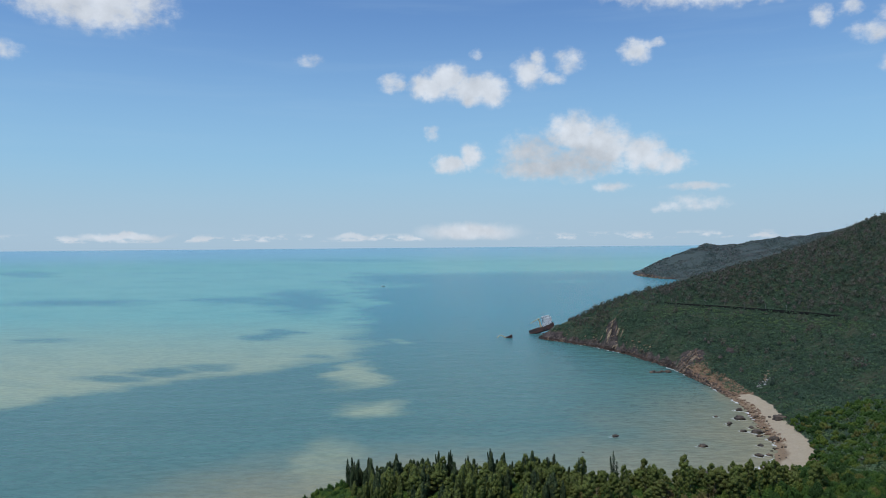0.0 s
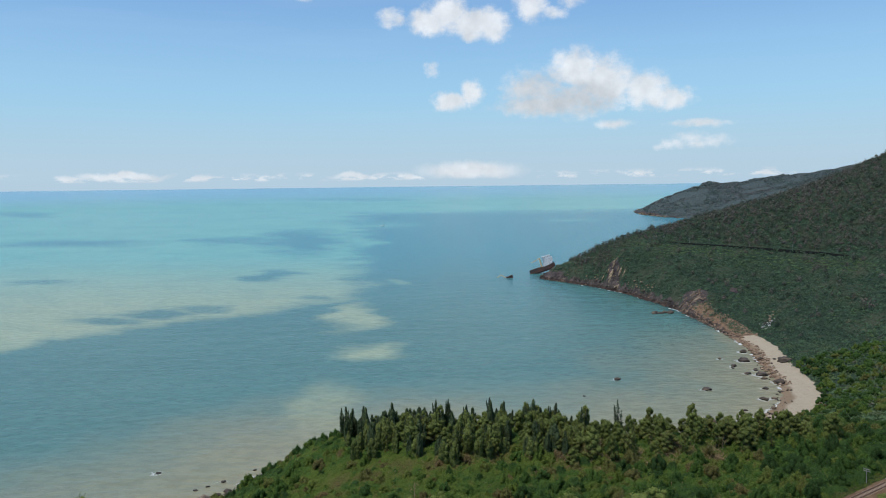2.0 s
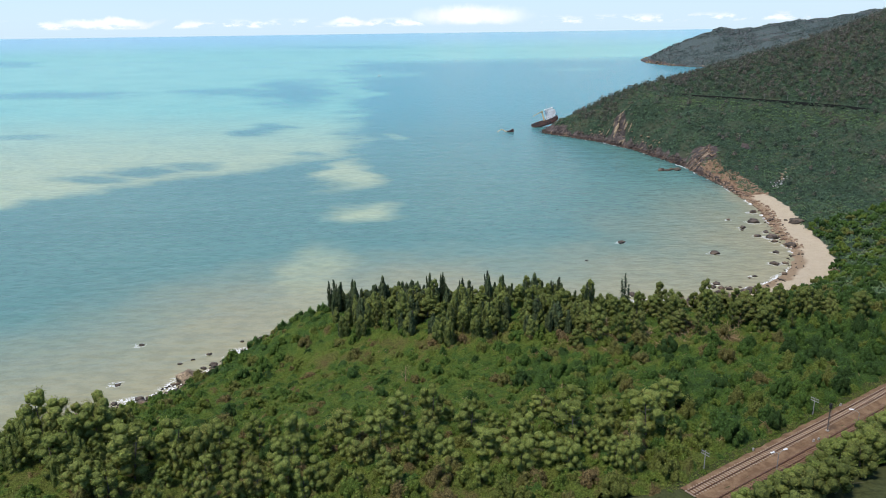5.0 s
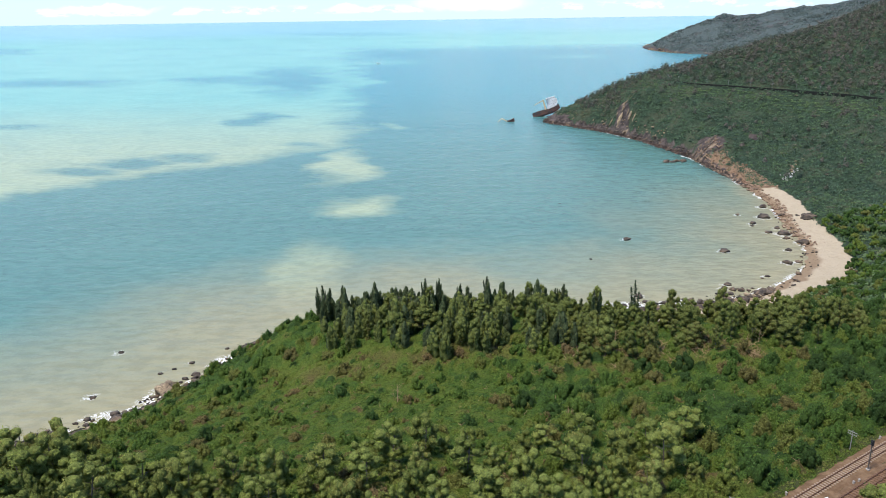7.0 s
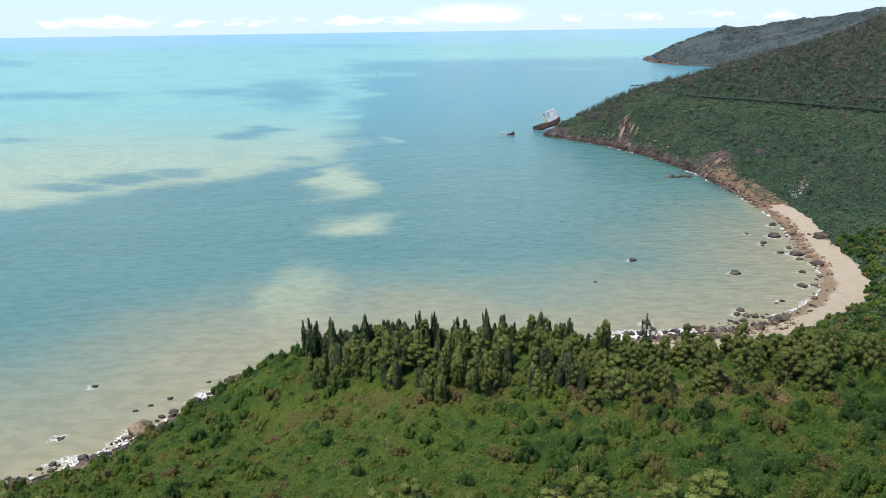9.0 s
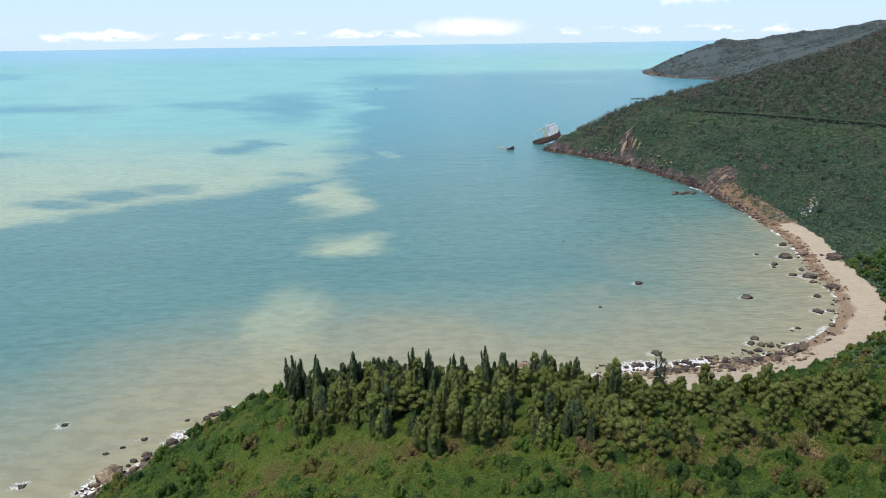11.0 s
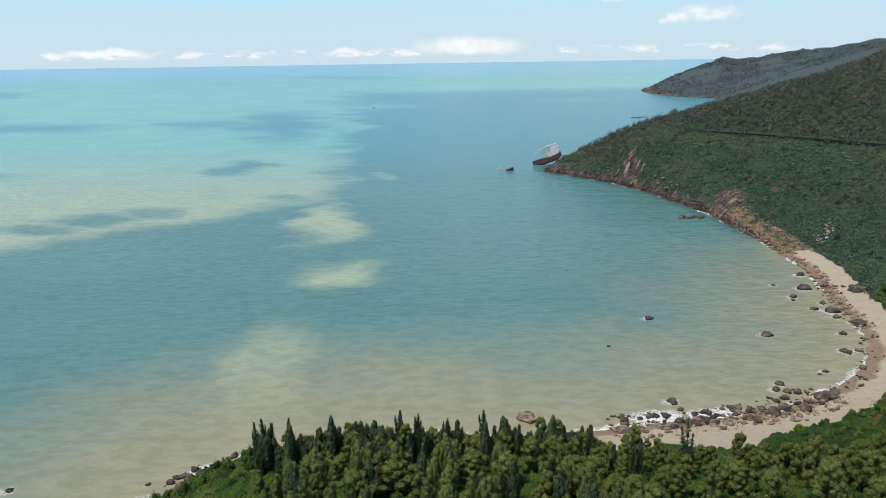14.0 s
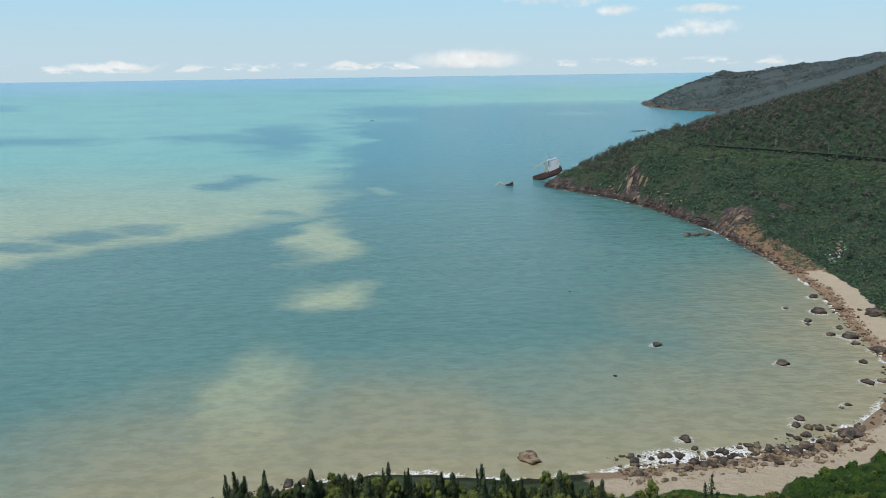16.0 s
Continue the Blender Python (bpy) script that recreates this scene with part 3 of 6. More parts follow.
def land(x, y):
    """Ground height, metres inland, share of bare rock and share of sand."""
    x, y = np.asarray(x, float), np.asarray(y, float)
    d = shore_distance(x, y)
    jag = 1.6 * ripple(x, y, 17) + 0.8 * ripple(x, y, 6, 2.0)
    d = d + jag * smooth(np.hypot(x, y), 3000, 1500)
    h = np.zeros(len(x))
    for i in range(0, len(x), 20000):
        q = np.stack([x[i:i + 20000], y[i:i + 20000]], -1)
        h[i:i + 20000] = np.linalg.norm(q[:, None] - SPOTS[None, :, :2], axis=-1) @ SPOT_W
    sandy = beach_share(x, y)
    wide = 13.0 + 9.0 * np.exp(-((x - 78) / 11.0) ** 2) + 4.0 * np.exp(-((x - 158) / 10.0) ** 2) * smooth(y, 310, 290)
    h = np.maximum(h, 0.05 * np.clip(d, 0, 40))
    cliff = smooth(y, 430, 520) * smooth(y, 1500, 800)
    h = h + cliff * smooth(d, 0, 5) * smooth(d, 30, 12) * (2.5 + 2.0 * ripple(x, y, 23, 1.0) + 1.5 * ripple(x, y, 9))
    h = np.where(d < 45, np.minimum(h, 0.15 + d * (1.3 + 0.5 * cliff)), h)
    flat_beach = sandy * smooth(d, wide + 14, wide)
    h = h * (1 - flat_beach) + flat_beach * (0.1 + 0.16 * d + 0.1 * ripple(x, y, 7))
    h = h + smooth(d, 20, 60) * smooth(y, 320, 400) * (1.6 * ripple(x, y, 60) + 0.8 * ripple(x, y, 25, 3.0))
    h = h + smooth(y, 1300, 1700) * smooth(d, 10, 120) * (6 * ripple(x, y, 260, 1.0) + 3 * ripple(x, y, 110, 2.0))
    shelf = smooth(np.abs(off_rail(x, y) + 2.5), 10.0, 6.0) * smooth(x, 5, 20) * smooth(y, 40, 70) * smooth(x, 160, 130)
    h = h * (1 - shelf) + shelf * RAIL_Z
    cut = smooth(off_ledge(x, y), 6.0, 3.0)
    h = h * (1 - cut) + cut * 42.5
    h = np.where(d > 0, np.maximum(h, 0.1), np.maximum(-14.0, 0.1 + d * 0.11))
    tip = smooth(np.hypot(x - 104, y - 735), 45, 20)
    stony = smooth(d + 1.8 * ripple(x, y, 14, 4.0), 5 + 10 * tip, 1.5 + 6 * tip) * (0.35 + 0.65 * smooth(y, 425, 470)) * smooth(d, -60, -5)
    crag = (np.hypot((x - 191) / 10, (y - 526) / 19), np.hypot((x - 157 - (y - 648) * 0.2) / 6, (y - 648) / 24), np.hypot((x - 221) / 3.5, (y - 528) / 6))
    for c in crag:
        stony = np.maximum(stony, smooth(c + 0.25 * ripple(x, y, 12), 1.15, 0.7) * 0.95)
    sand = sandy * smooth(d, wide + 4, wide - 2)
    return h, d, stony, sand


def spread(lo, hi, fine_lo, fine_hi, step, growth):
    """Grid lines: even between fine_lo and fine_hi, wider and wider outside."""
    mid = list(np.arange(fine_lo, fine_hi + step, step))
    s, v = step, fine_hi
    up = []
    while v < hi:
        s *= growth
        v += s
        up.append(min(v, hi))
    s, v = step, fine_lo
    down = []
    while v > lo:
        s *= growth
        v -= s
        down.append(max(v, lo))
    return np.array(sorted(set(down)) + mid + up)


def grid_mesh(name, gx, gy, z):
    nx, ny = len(gx), len(gy)
    xx, yy = np.meshgrid(gx, gy)
    co = np.stack([xx.ravel(), yy.ravel(), z], -1)
    i = np.arange(nx * ny).reshape(ny, nx)
    quads = np.stack([i[:-1, :-1], i[:-1, 1:], i[1:, 1:], i[1:, :-1]], -1).reshape(-1, 4)
    return raw_mesh(name, co, quads)


def raw_mesh(name, co, quads):
    me = bpy.data.meshes.new(name)
    me.vertices.add(len(co))
    me.vertices.foreach_set("co", np.ascontiguousarray(co, dtype=np.float32).ravel())
    k = quads.shape[1]
    me.loops.add(quads.size)
    me.loops.foreach_set("vertex_index", quads.astype(np.int32).ravel())
    me.polygons.add(len(quads))
    me.polygons.foreach_set("loop_start", np.arange(0, quads.size, k, dtype=np.int32))
    me.update(calc_edges=True)
    return me


def smoothed(me):
    me.polygons.foreach_set("use_smooth", np.ones(len(me.polygons), bool))
    return me


gx = spread(-4900, 4900, -130, 320, 3.0, 1.07)
gy = spread(-4900, 4900, 70, 780, 3.0, 1.06)
xx, yy = np.meshgrid(gx, gy)
gh, gd, gstone, gsand = land(xx.ravel(), yy.ravel())
me = smoothed(grid_mesh("ground", gx, gy, gh))
col = me.color_attributes.new("cover", "FLOAT_COLOR", "POINT")
gx2, gy2 = xx.ravel(), yy.ravel()
bare = smooth(np.hypot((gx2 - 43 - 0.5 * (gy2 - 147)) / 6.5, (gy2 - 147) / 3.0) + 0.3 * ripple(gx2, gy2, 7), 1.3, 0.7)
bare = np.maximum(bare, smooth(gd + 2 * ripple(gx2, gy2, 11), 17, 11) * smooth(gy2, 405, 425) * smooth(gy2, 520, 500) * (gx2 > 100))
bare = np.maximum(bare, smooth(np.abs(off_rail(gx2, gy2) + 2.4), 5.6, 4.2) * smooth(gy2, 260, 200))
rgba = np.stack([gstone, gsand, bare, np.ones(len(gh))], -1).astype(np.float32)
col.data.foreach_set("color", rgba.ravel())
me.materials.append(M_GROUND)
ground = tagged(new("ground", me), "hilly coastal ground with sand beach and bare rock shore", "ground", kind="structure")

sx = spread(-4900, 4900, -120, 190, 2.2, 1.08)
sy = spread(-4900, 4900, 150, 400, 2.2, 1.06)
xx, yy = np.meshgrid(sx, sy)
sd = np.zeros(xx.size)
sd[:] = shore_distance(xx.ravel(), yy.ravel())
sd += (1.6 * ripple(xx, yy, 17) + 0.8 * ripple(xx, yy, 6, 2.0)).ravel()
reach = np.hypot(xx, yy).ravel()
lift = np.clip((reach - 2600) / 2200, 0, 1.2) ** 2 * 76.0      # the far water is bent up to meet the skyline in the camera's view
me = smoothed(grid_mesh("sea", sx, sy, np.minimum(lift, 79.0)))
att = me.attributes.new("shore", "FLOAT", "POINT")
att.data.foreach_set("value", (-sd).astype(np.float32))
near_rocks = np.array([(x, y, s) for x, y, s in BAY_ROCKS + WEST_ROCKS + BEACH_ROCKS])
wash = np.zeros(xx.size)
for x, y, s in near_rocks[(near_rocks[:, :2] != (28, 248)).any(1)]:
    wash = np.maximum(wash, smooth(np.hypot(xx.ravel() - x + 0.6, (yy.ravel() - y) * 1.0), 0.9 + 0.75 * s, 0.45 * s) * (0.38 if s > 1.9 else 0.2))
for x, y, rx, ry in ((66, 247, 12, 6), (82, 249, 10, 4), (-18, 239, 4, 2), (6, 240, 5, 2), (-89, 176, 7, 3), (-81, 184, 5, 4), (-67, 209, 5, 4)):
    wash = np.maximum(wash, smooth(np.hypot((xx.ravel() - x) / rx, (yy.ravel() - y) / ry), 1.3, 0.2) * (0.8 if x > 0 else 0.6))
att2 = me.attributes.new("wash", "FLOAT", "POINT")
att2.data.foreach_set("value", wash.astype(np.float32))
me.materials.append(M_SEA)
sea = tagged(new("sea", me), "calm turquoise sediment-tinted sea with painted sunlit and cloud-shaded patches and brown shallows", "sea", kind="structure")

# ------------------------------------------------------------------ foliage
rng = np.random.default_rng(7)


def unit(v):
    return v / np.maximum(np.linalg.norm(v, axis=-1, keepdims=True), 1e-9)


def blades(centre, normal, length, width, along=None):
    """Pointed leaf sprays, one triangle each: corner coordinates (n, 3, 3)."""
    n = len(centre)
    t = unit(np.cross(normal, rng.normal(size=(n, 3)))) if along is None else unit(along)
    s = unit(np.cross(normal, t))
    a, b = np.asarray(length).reshape(-1, 1) * np.ones((n, 1)), np.asarray(width).reshape(-1, 1) * np.ones((n, 1))
    root = centre - t * (a * 0.75)
    return np.stack([root - s * (b * 1.15), root + s * (b * 1.15), centre + t * (a * 1.1)], 1)


def leaf_object(name, leaves, mat, parent=None, plant=None):
    v = leaves.reshape(-1, 3)
    me = raw_mesh(name, v, np.arange(len(v)).reshape(-1, 3))
    if plant is not None:
        me.attributes.new("plant", "FLOAT", "POINT").data.foreach_set("value", np.repeat(plant, 3).astype(np.float32))
    me.materials.append(mat)
    ob = new(name, me)
    ob.parent = parent
    return ob


def domes(x, y, z, r, tall, per, leaf, low=-0.15):
    """Leaf sprays over many rounded bushes."""
    k = np.repeat(np.arange(len(x)), per)
    n = len(k)
    d = unit(rng.normal(size=(n, 3)))
    d[:, 2] = np.abs(d[:, 2]) * 1.15 + low
    d = unit(d)
    lump = 0.72 + 0.28 * np.sin(d[:, 0] * 5 + k) * np.cos(d[:, 1] * 6 + 1.3 * k) + rng.uniform(-0.12, 0.22, n)
    c = np.stack([x[k] + d[:, 0] * r[k] * lump, y[k] + d[:, 1] * r[k] * lump, z[k] + d[:, 2] * tall[k] * lump], -1)
    nrm = unit(d + rng.normal(size=(n, 3)) * 0.28 + (0, 0, 0.2))
    size = leaf * rng.uniform(0.6, 1.35, n) * (0.7 + 0.3 * r[k] / r.mean())
    return blades(c, nrm, size, size * 0.48)


def scatter(x0, x1, y0, y1, step):
    gx, gy = np.meshgrid(np.arange(x0, x1, step), np.arange(y0, y1, step))
    n = gx.size
    return gx.ravel() + rng.uniform(-0.5, 0.5, n) * step, gy.ravel() + rng.uniform(-0.5, 0.5, n) * step



def bushes(name, x, y, z, r, tall, per, leaf, mat, label, category="shrubs", own=None):
    own = np.repeat(rng.random(len(x)) if own is None else own, per)
    return tagged(leaf_object(name, domes(x, y, z, r, tall, per, leaf), mat, plant=own), label, category, kind="stuff")


def in_sight(x, y):
    return np.abs(x) < 22 + 0.66 * (y + 5)


# the near slope: one thicket of creepers and bushes, domed and lumpy, with leaf sprays all over it
CELL = 0.6
TX, TY = np.arange(-114, 121, CELL), np.arange(80, 252, CELL)
tx, ty = np.meshgrid(TX, TY)
WX = tx + 0.55 * ripple(tx, ty, 4.0, 1.0)
WY = ty + 0.55 * ripple(tx, ty, 4.5, 4.0)
t_ground, t_shore, t_stone, t_sand = (v.reshape(tx.shape) for v in land(tx.ravel(), ty.ravel()))
t_side = off_rail(tx, ty)
clearing = np.hypot((tx - 43 - 0.5 * (ty - 147)) / 5.0, (ty - 147) / 1.3) + 0.45 * ripple(tx, ty, 6.0)
room = smooth(t_shore + 2.5 * ripple(tx, ty, 9, 2.0) - 3.5 * smooth(tx, -30, -45) * smooth(ty, 196, 184), 2.5, 7.0) * smooth(t_sand, 0.3, 0.05)
room = room * np.maximum(smooth(t_side + 0.9 * ripple(tx, ty, 7), 2.6, 5.0), smooth(-t_side, 6.9, 9.0)) * smooth(clearing, 0.7, 1.2)


def raised(x, y, r, base, cap):
    """Height of overlapping rounded lobes on the thicket's grid, and which lobe is on top."""
    field, top = np.zeros(tx.shape), np.full(tx.shape, -1)
    for k in range(len(x)):
        i0, i1 = max(int((x[k] - r[k] - 1 - TX[0]) / CELL), 0), int((x[k] + r[k] + 1 - TX[0]) / CELL) + 2
        j0, j1 = max(int((y[k] - r[k] - 1 - TY[0]) / CELL), 0), int((y[k] + r[k] + 1 - TY[0]) / CELL) + 2
        q = 1 - ((WX[j0:j1, i0:i1] - x[k]) ** 2 + (WY[j0:j1, i0:i1] - y[k]) ** 2) / r[k] ** 2
        h = np.where(q > 0, base[k] + cap[k] * np.sqrt(np.maximum(q, 0)), 0.0)
        w, t = field[j0:j1, i0:i1], top[j0:j1, i0:i1]
        hit = h > w
        w[hit] = h[hit]
        t[hit] = k
    return field, top


def lobed(x, y, wide, tall, lobes):
    """Splits each bush into rounded lobes, the middle ones highest: x, y, radius, base, cap and the bush of every lobe."""
    k = np.repeat(np.arange(len(x)), lobes)
    n = len(k)
    ang, f = rng.uniform(0, 2 * np.pi, n), np.sqrt(rng.random(n))
    f[::lobes] *= 0.3
    r = wide[k] * rng.uniform(0.30, 0.52, n) * (1.15 - 0.3 * f)
    crest = tall[k] * (1.0 - 0.62 * f ** 2) * rng.uniform(0.82, 1.08, n)
    cap = np.minimum(r * 1.15, crest)
    return x[k] + np.cos(ang) * f * wide[k] * 0.78, y[k] + np.sin(ang) * f * wide[k] * 0.78, r, crest - cap, cap, k


def tone(x, y):
    """Which greens grow where, from dark creepers (0) to dry brown growth (1)."""
    v = 0.31 + 0.11 * ripple(x, y, 38, 3.0)
    v = v + (0.42 - v) * smooth(x + 6 * ripple(x, y, 25), 22, 6) * smooth(y, 176, 166)
    dry = np.exp(-((y - 151 + 0.10 * (x - 50) - 3 * ripple(x, y, 22)) / 6.5) ** 2) * smooth(x, 18, 30) * smooth(x, 92, 76)
    dry = np.maximum(dry, np.exp(-((y - 160) / 6.0) ** 2) * smooth(x, -44, -34) * smooth(x, 30, 16) * 0.9)
    dry = dry * smooth(ripple(x, y, 12, 5.0), -0.6, 0.2)
    v = v + (0.84 - v) * dry * 0.9
    v = v + (0.62 - v) * smooth(y + 4 * ripple(x, y, 18), 112, 100) * smooth(x, 52, 38) * 0.8
    return v + (0.16 - v) * smooth(x + 5 * ripple(x, y, 20), 66, 86) * 0.8


def openness(x, y):
    """1 where only low creepers grow."""
    low = smooth(x + 5 * ripple(x, y, 20), 22, 8) * smooth(y, 178, 166) * smooth(y, 100, 110) * smooth(x, -52, -40)
    low = np.maximum(low, np.exp(-np.hypot((x - 55) / 15, (y - 130) / 6) ** 2) * 0.9)
    wood = smooth(y + 0.25 * np.maximum(x - 20, 0) - 0.45 * np.maximum(0, 2 - x), 160, 168) * smooth(x, 84, 74) * smooth(x, -36, -30)
    low = np.maximum(low, 0.6 * smooth(x, -34, -42) * smooth(y, 186, 176))
    return np.maximum(low, wood * 0.9)


lobe_rows, lobe_tone = [], []
for step, wide, tall, lobes, share in ((3.0, (0.9, 1.9), (0.7, 2.2), 6, 0.75),):
    x, y = scatter(-114, 121, 80, 252, step)
    low = openness(x, y)
    keep = in_sight(x, y) & (rng.random(len(x)) < share * (1 - 0.1 * low))
    x, y, low = x[keep], y[keep], low[keep]
    odd = rng.random(len(x))
    own = tone(x, y) + rng.normal(0, 0.12, len(x)) + np.where(odd > 0.84, 0.34, 0.0) - np.where(odd < 0.22, 0.16, 0.0)
    w = rng.uniform(*wide, len(x)) * (1 - 0.2 * low)
    t = rng.uniform(*tall, len(x)) * (1 - 0.42 * low)
    row = lobed(x, y, w, t, lobes)
    lobe_rows.append(row[:5])
    lobe_tone.append(own[row[5]] + rng.normal(0, 0.05, len(row[5])))
lobe_rows = [np.concatenate(c) for c in zip(*lobe_rows)]
own = np.concatenate(lobe_tone)
big, owner = raised(*lobe_rows)
lx, ly = scatter(-114, 121, 80, 252, 1.05)
keep = in_sight(lx, ly)
lx, ly = lx[keep], ly[keep]
lr = rng.uniform(0.45, 0.95, len(lx)) * (1 + 0.7 * (rng.random(len(lx)) > 0.85))
small, lump = raised(lx, ly, lr, 0 * lr, lr * rng.uniform(0.5, 1.1, len(lx)))
lump_tone = rng.normal(0, 0.06, len(lx))
top = t_ground - 0.35 * (1 - room) + room * (0.1 + big + small * (0.9 - 0.45 * smooth(big, 0.2, 1.0)))
shade = np.where(owner >= 0, own[owner], tone(tx, ty)) + np.where(lump >= 0, lump_tone[lump], 0.0)
shade = np.clip(shade, 0.07, 1.0)

grows = (room > 0.02) & in_sight(tx, ty) & ((ty < 216) | (tx > 55))
quad = np.arange(tx.size).reshape(tx.shape)
quad = np.stack([quad[:-1, :-1], quad[:-1, 1:], quad[1:, 1:], quad[1:, :-1]], -1).reshape(-1, 4)
quad = quad[grows.ravel()[quad].any(1)]
used, quad = np.unique(quad, return_inverse=True)
co = np.stack([tx.ravel(), ty.ravel(), top.ravel()], -1)[used]
me = smoothed(raw_mesh("thicket", co, quad.reshape(-1, 4)))
me.attributes.new("plant", "FLOAT", "POINT").data.foreach_set("value", shade.ravel()[used].astype(np.float32))
me.materials.append(M_THICKET)
tagged(new("thicket", me), "dense green thicket of creepers and bushes covering the headland", "shrubs", kind="stuff")

# leaf sprays, evenly over the thicket's surface
gy_, gx_ = np.gradient(top, CELL)
n = 620000
x, y = rng.uniform(TX[0], TX[-2], n), rng.uniform(TY[0], TY[-2], n)
i, j = ((x - TX[0]) / CELL).astype(int), ((y - TY[0]) / CELL).astype(int)
steep = np.sqrt(1 + gx_[j, i] ** 2 + gy_[j, i] ** 2)
near = np.where(y < 165, 1.0, np.where(x > 60, 0.7, 0.45))
keep = (room[j, i] > 0.3) & grows[j, i] & (rng.random(n) < steep * near / 3.0)
x, y, i, j = x[keep], y[keep], i[keep], j[keep]
u, v = (x - TX[i]) / CELL, (y - TY[j]) / CELL
z = (top[j, i] * (1 - u) + top[j, i + 1] * u) * (1 - v) + (top[j + 1, i] * (1 - u) + top[j + 1, i + 1] * u) * v
nrm = unit(np.stack([-gx_[j, i], -gy_[j, i], np.ones(len(x))], -1))
c = np.stack([x, y, z], -1) + nrm * (rng.random((len(x), 1)) ** 1.4 * 0.40 - 0.05)
size = rng.uniform(0.10, 0.21, len(x)) * (1 + 0.6 * (rng.random(len(x)) > 0.93))
out = unit(nrm + rng.normal(size=(len(x), 3)) * 0.52)
tagged(leaf_object("thicket_leaves", blades(c, out, size, size * 0.5), M_THICKET_LEAVES, plant=shade[j, i]),
       "small leaves in mixed greens all over the thicket", "shrubs", kind="stuff")



# the taller bushes of the thicket: heaps of leafy lumps, joined
def bush_pattern(lumps_, sprays):
    """One bush of unit width and height: hearts of the lumps and the leaf sprays over them."""
    bm = bmesh.new()
    leaves = []
    for k in range(lumps_):
        ang, f = k * 2.4 + rng.uniform(0, 0.9), math.sqrt((k + 0.35) / lumps_)
        r = rng.uniform(0.26, 0.40) * (1.12 - 0.25 * f)
        c = np.array([math.cos(ang) * f * 0.74, math.sin(ang) * f * 0.74, (1.0 - 0.60 * f * f) * rng.uniform(0.80, 1.05) - r])
        made = bmesh.ops.create_icosphere(bm, subdivisions=1, radius=r * 0.85, matrix=Matrix.Translation(c))
        for v in made["verts"]:
            v.co += Vector(rng.uniform(-0.16, 0.16, 3)) * r
        d = unit(rng.normal(size=(sprays, 3)))
        d[:, 2] = np.abs(d[:, 2]) * 1.1 - 0.25
        d = unit(d)
        leaves.append((c + d * r * rng.uniform(0.80, 1.18, (sprays, 1)), d))
    v = np.array([p.co[:] for p in bm.verts])
    f = np.array([[p.index for p in q.verts] for q in bm.faces])
    bm.free()
    return v, f, np.concatenate([a for a, _ in leaves]), np.concatenate([b for _, b in leaves])


hearts, heart_faces, heart_tone, sprays_, spray_tone, corners = [], [], [], [], [], [0]


def grow(x, y, z, own, wide, tall, pattern):
    """Plants one bush on every place, with its own width, height and tone."""
    shapes = [bush_pattern(*pattern) for _ in range(7)]
    for k in range(len(x)):
        v, f, c, d = shapes[rng.integers(7)]
        a = rng.uniform(0, 2 * math.pi)
        turn = np.array([[math.cos(a), -math.sin(a), 0], [math.sin(a), math.cos(a), 0], [0, 0, 1]])
        size = np.array([wide[k], wide[k], tall[k]])
        base = np.array([x[k], y[k], z[k] - 0.1])
        heart_faces.append(f + corners[0])
        corners[0] += len(v)
        hearts.append((v @ turn.T) * size + base)
        heart_tone.append(np.full(len(v), own[k]))
        c, d = (c @ turn.T) * size + base, d @ turn.T
        leaf = rng.uniform(0.11, 0.23, len(c))
        along = np.cross(d, rng.normal(size=d.shape)) + d * 0.2
        sprays_.append(blades(c, unit(d + rng.normal(size=d.shape) * 0.42 + (0, 0, 0.15)), leaf, leaf * 0.52, along))
        spray_tone.append(np.clip(own[k] + rng.normal(0, 0.04, len(c)), 0.07, 1.0))


def bush_tone(x, y):
    odd = rng.random(len(x))
    return tone(x, y) + rng.normal(0, 0.12, len(x)) + np.where(odd > 0.79, 0.34, 0.0) - np.where(odd < 0.22, 0.16, 0.0)


for step, wide, tall, share, pattern in ((4.7, (1.7, 3.0), (2.6, 5.4), 0.80, (10, 31)), (3.2, (0.9, 1.8), (1.2, 3.0), 0.72, (6, 24))):
    x, y = scatter(-112, 118, 82, 250, step)
    low = openness(x, y)
    i, j = ((x - TX[0]) / CELL).astype(int), ((y - TY[0]) / CELL).astype(int)
    keep = in_sight(x, y) & (room[j, i] > 0.6) & (rng.random(len(x)) < share * (1 - (0.22 if step > 4 else 0.04) * low))
    keep &= (y < 163 + 0.45 * np.maximum(0, 2 - x) + 12 * smooth(x, 30, 45)) | (x > 74) | (x < -34) | ((x > 56) & (y > 200))
    x, y, low, z = x[keep], y[keep], low[keep], t_ground[j[keep], i[keep]]
    n = len(x)
    grow(x, y, z, bush_tone(x, y), rng.uniform(*wide, n) * (1 - 0.2 * low), rng.uniform(*tall, n) * (1 - 0.32 * low) * np.where(y > 205, 0.6, 1.0), pattern)
x, y = scatter(118, 225, 215, 350, 4.6)
z, d = land(x, y)[:2]
keep = (d > 15) & (d < 62) & (x < 22 + 0.66 * y) & (rng.random(len(x)) < 0.85)
x, y, z = x[keep], y[keep], z[keep]
n = len(x)
grow(x, y, z, bush_tone(x, y) + 0.12, rng.uniform(1.8, 3.4, n), rng.uniform(1.8, 4.2, n), (8, 18))
me = smoothed(raw_mesh("bush_hearts", np.concatenate(hearts), np.concatenate(heart_faces)))
me.attributes.new("plant", "FLOAT", "POINT").data.foreach_set("value", np.clip(np.concatenate(heart_tone), 0.07, 1.0).astype(np.float32))
me.materials.append(M_THICKET)
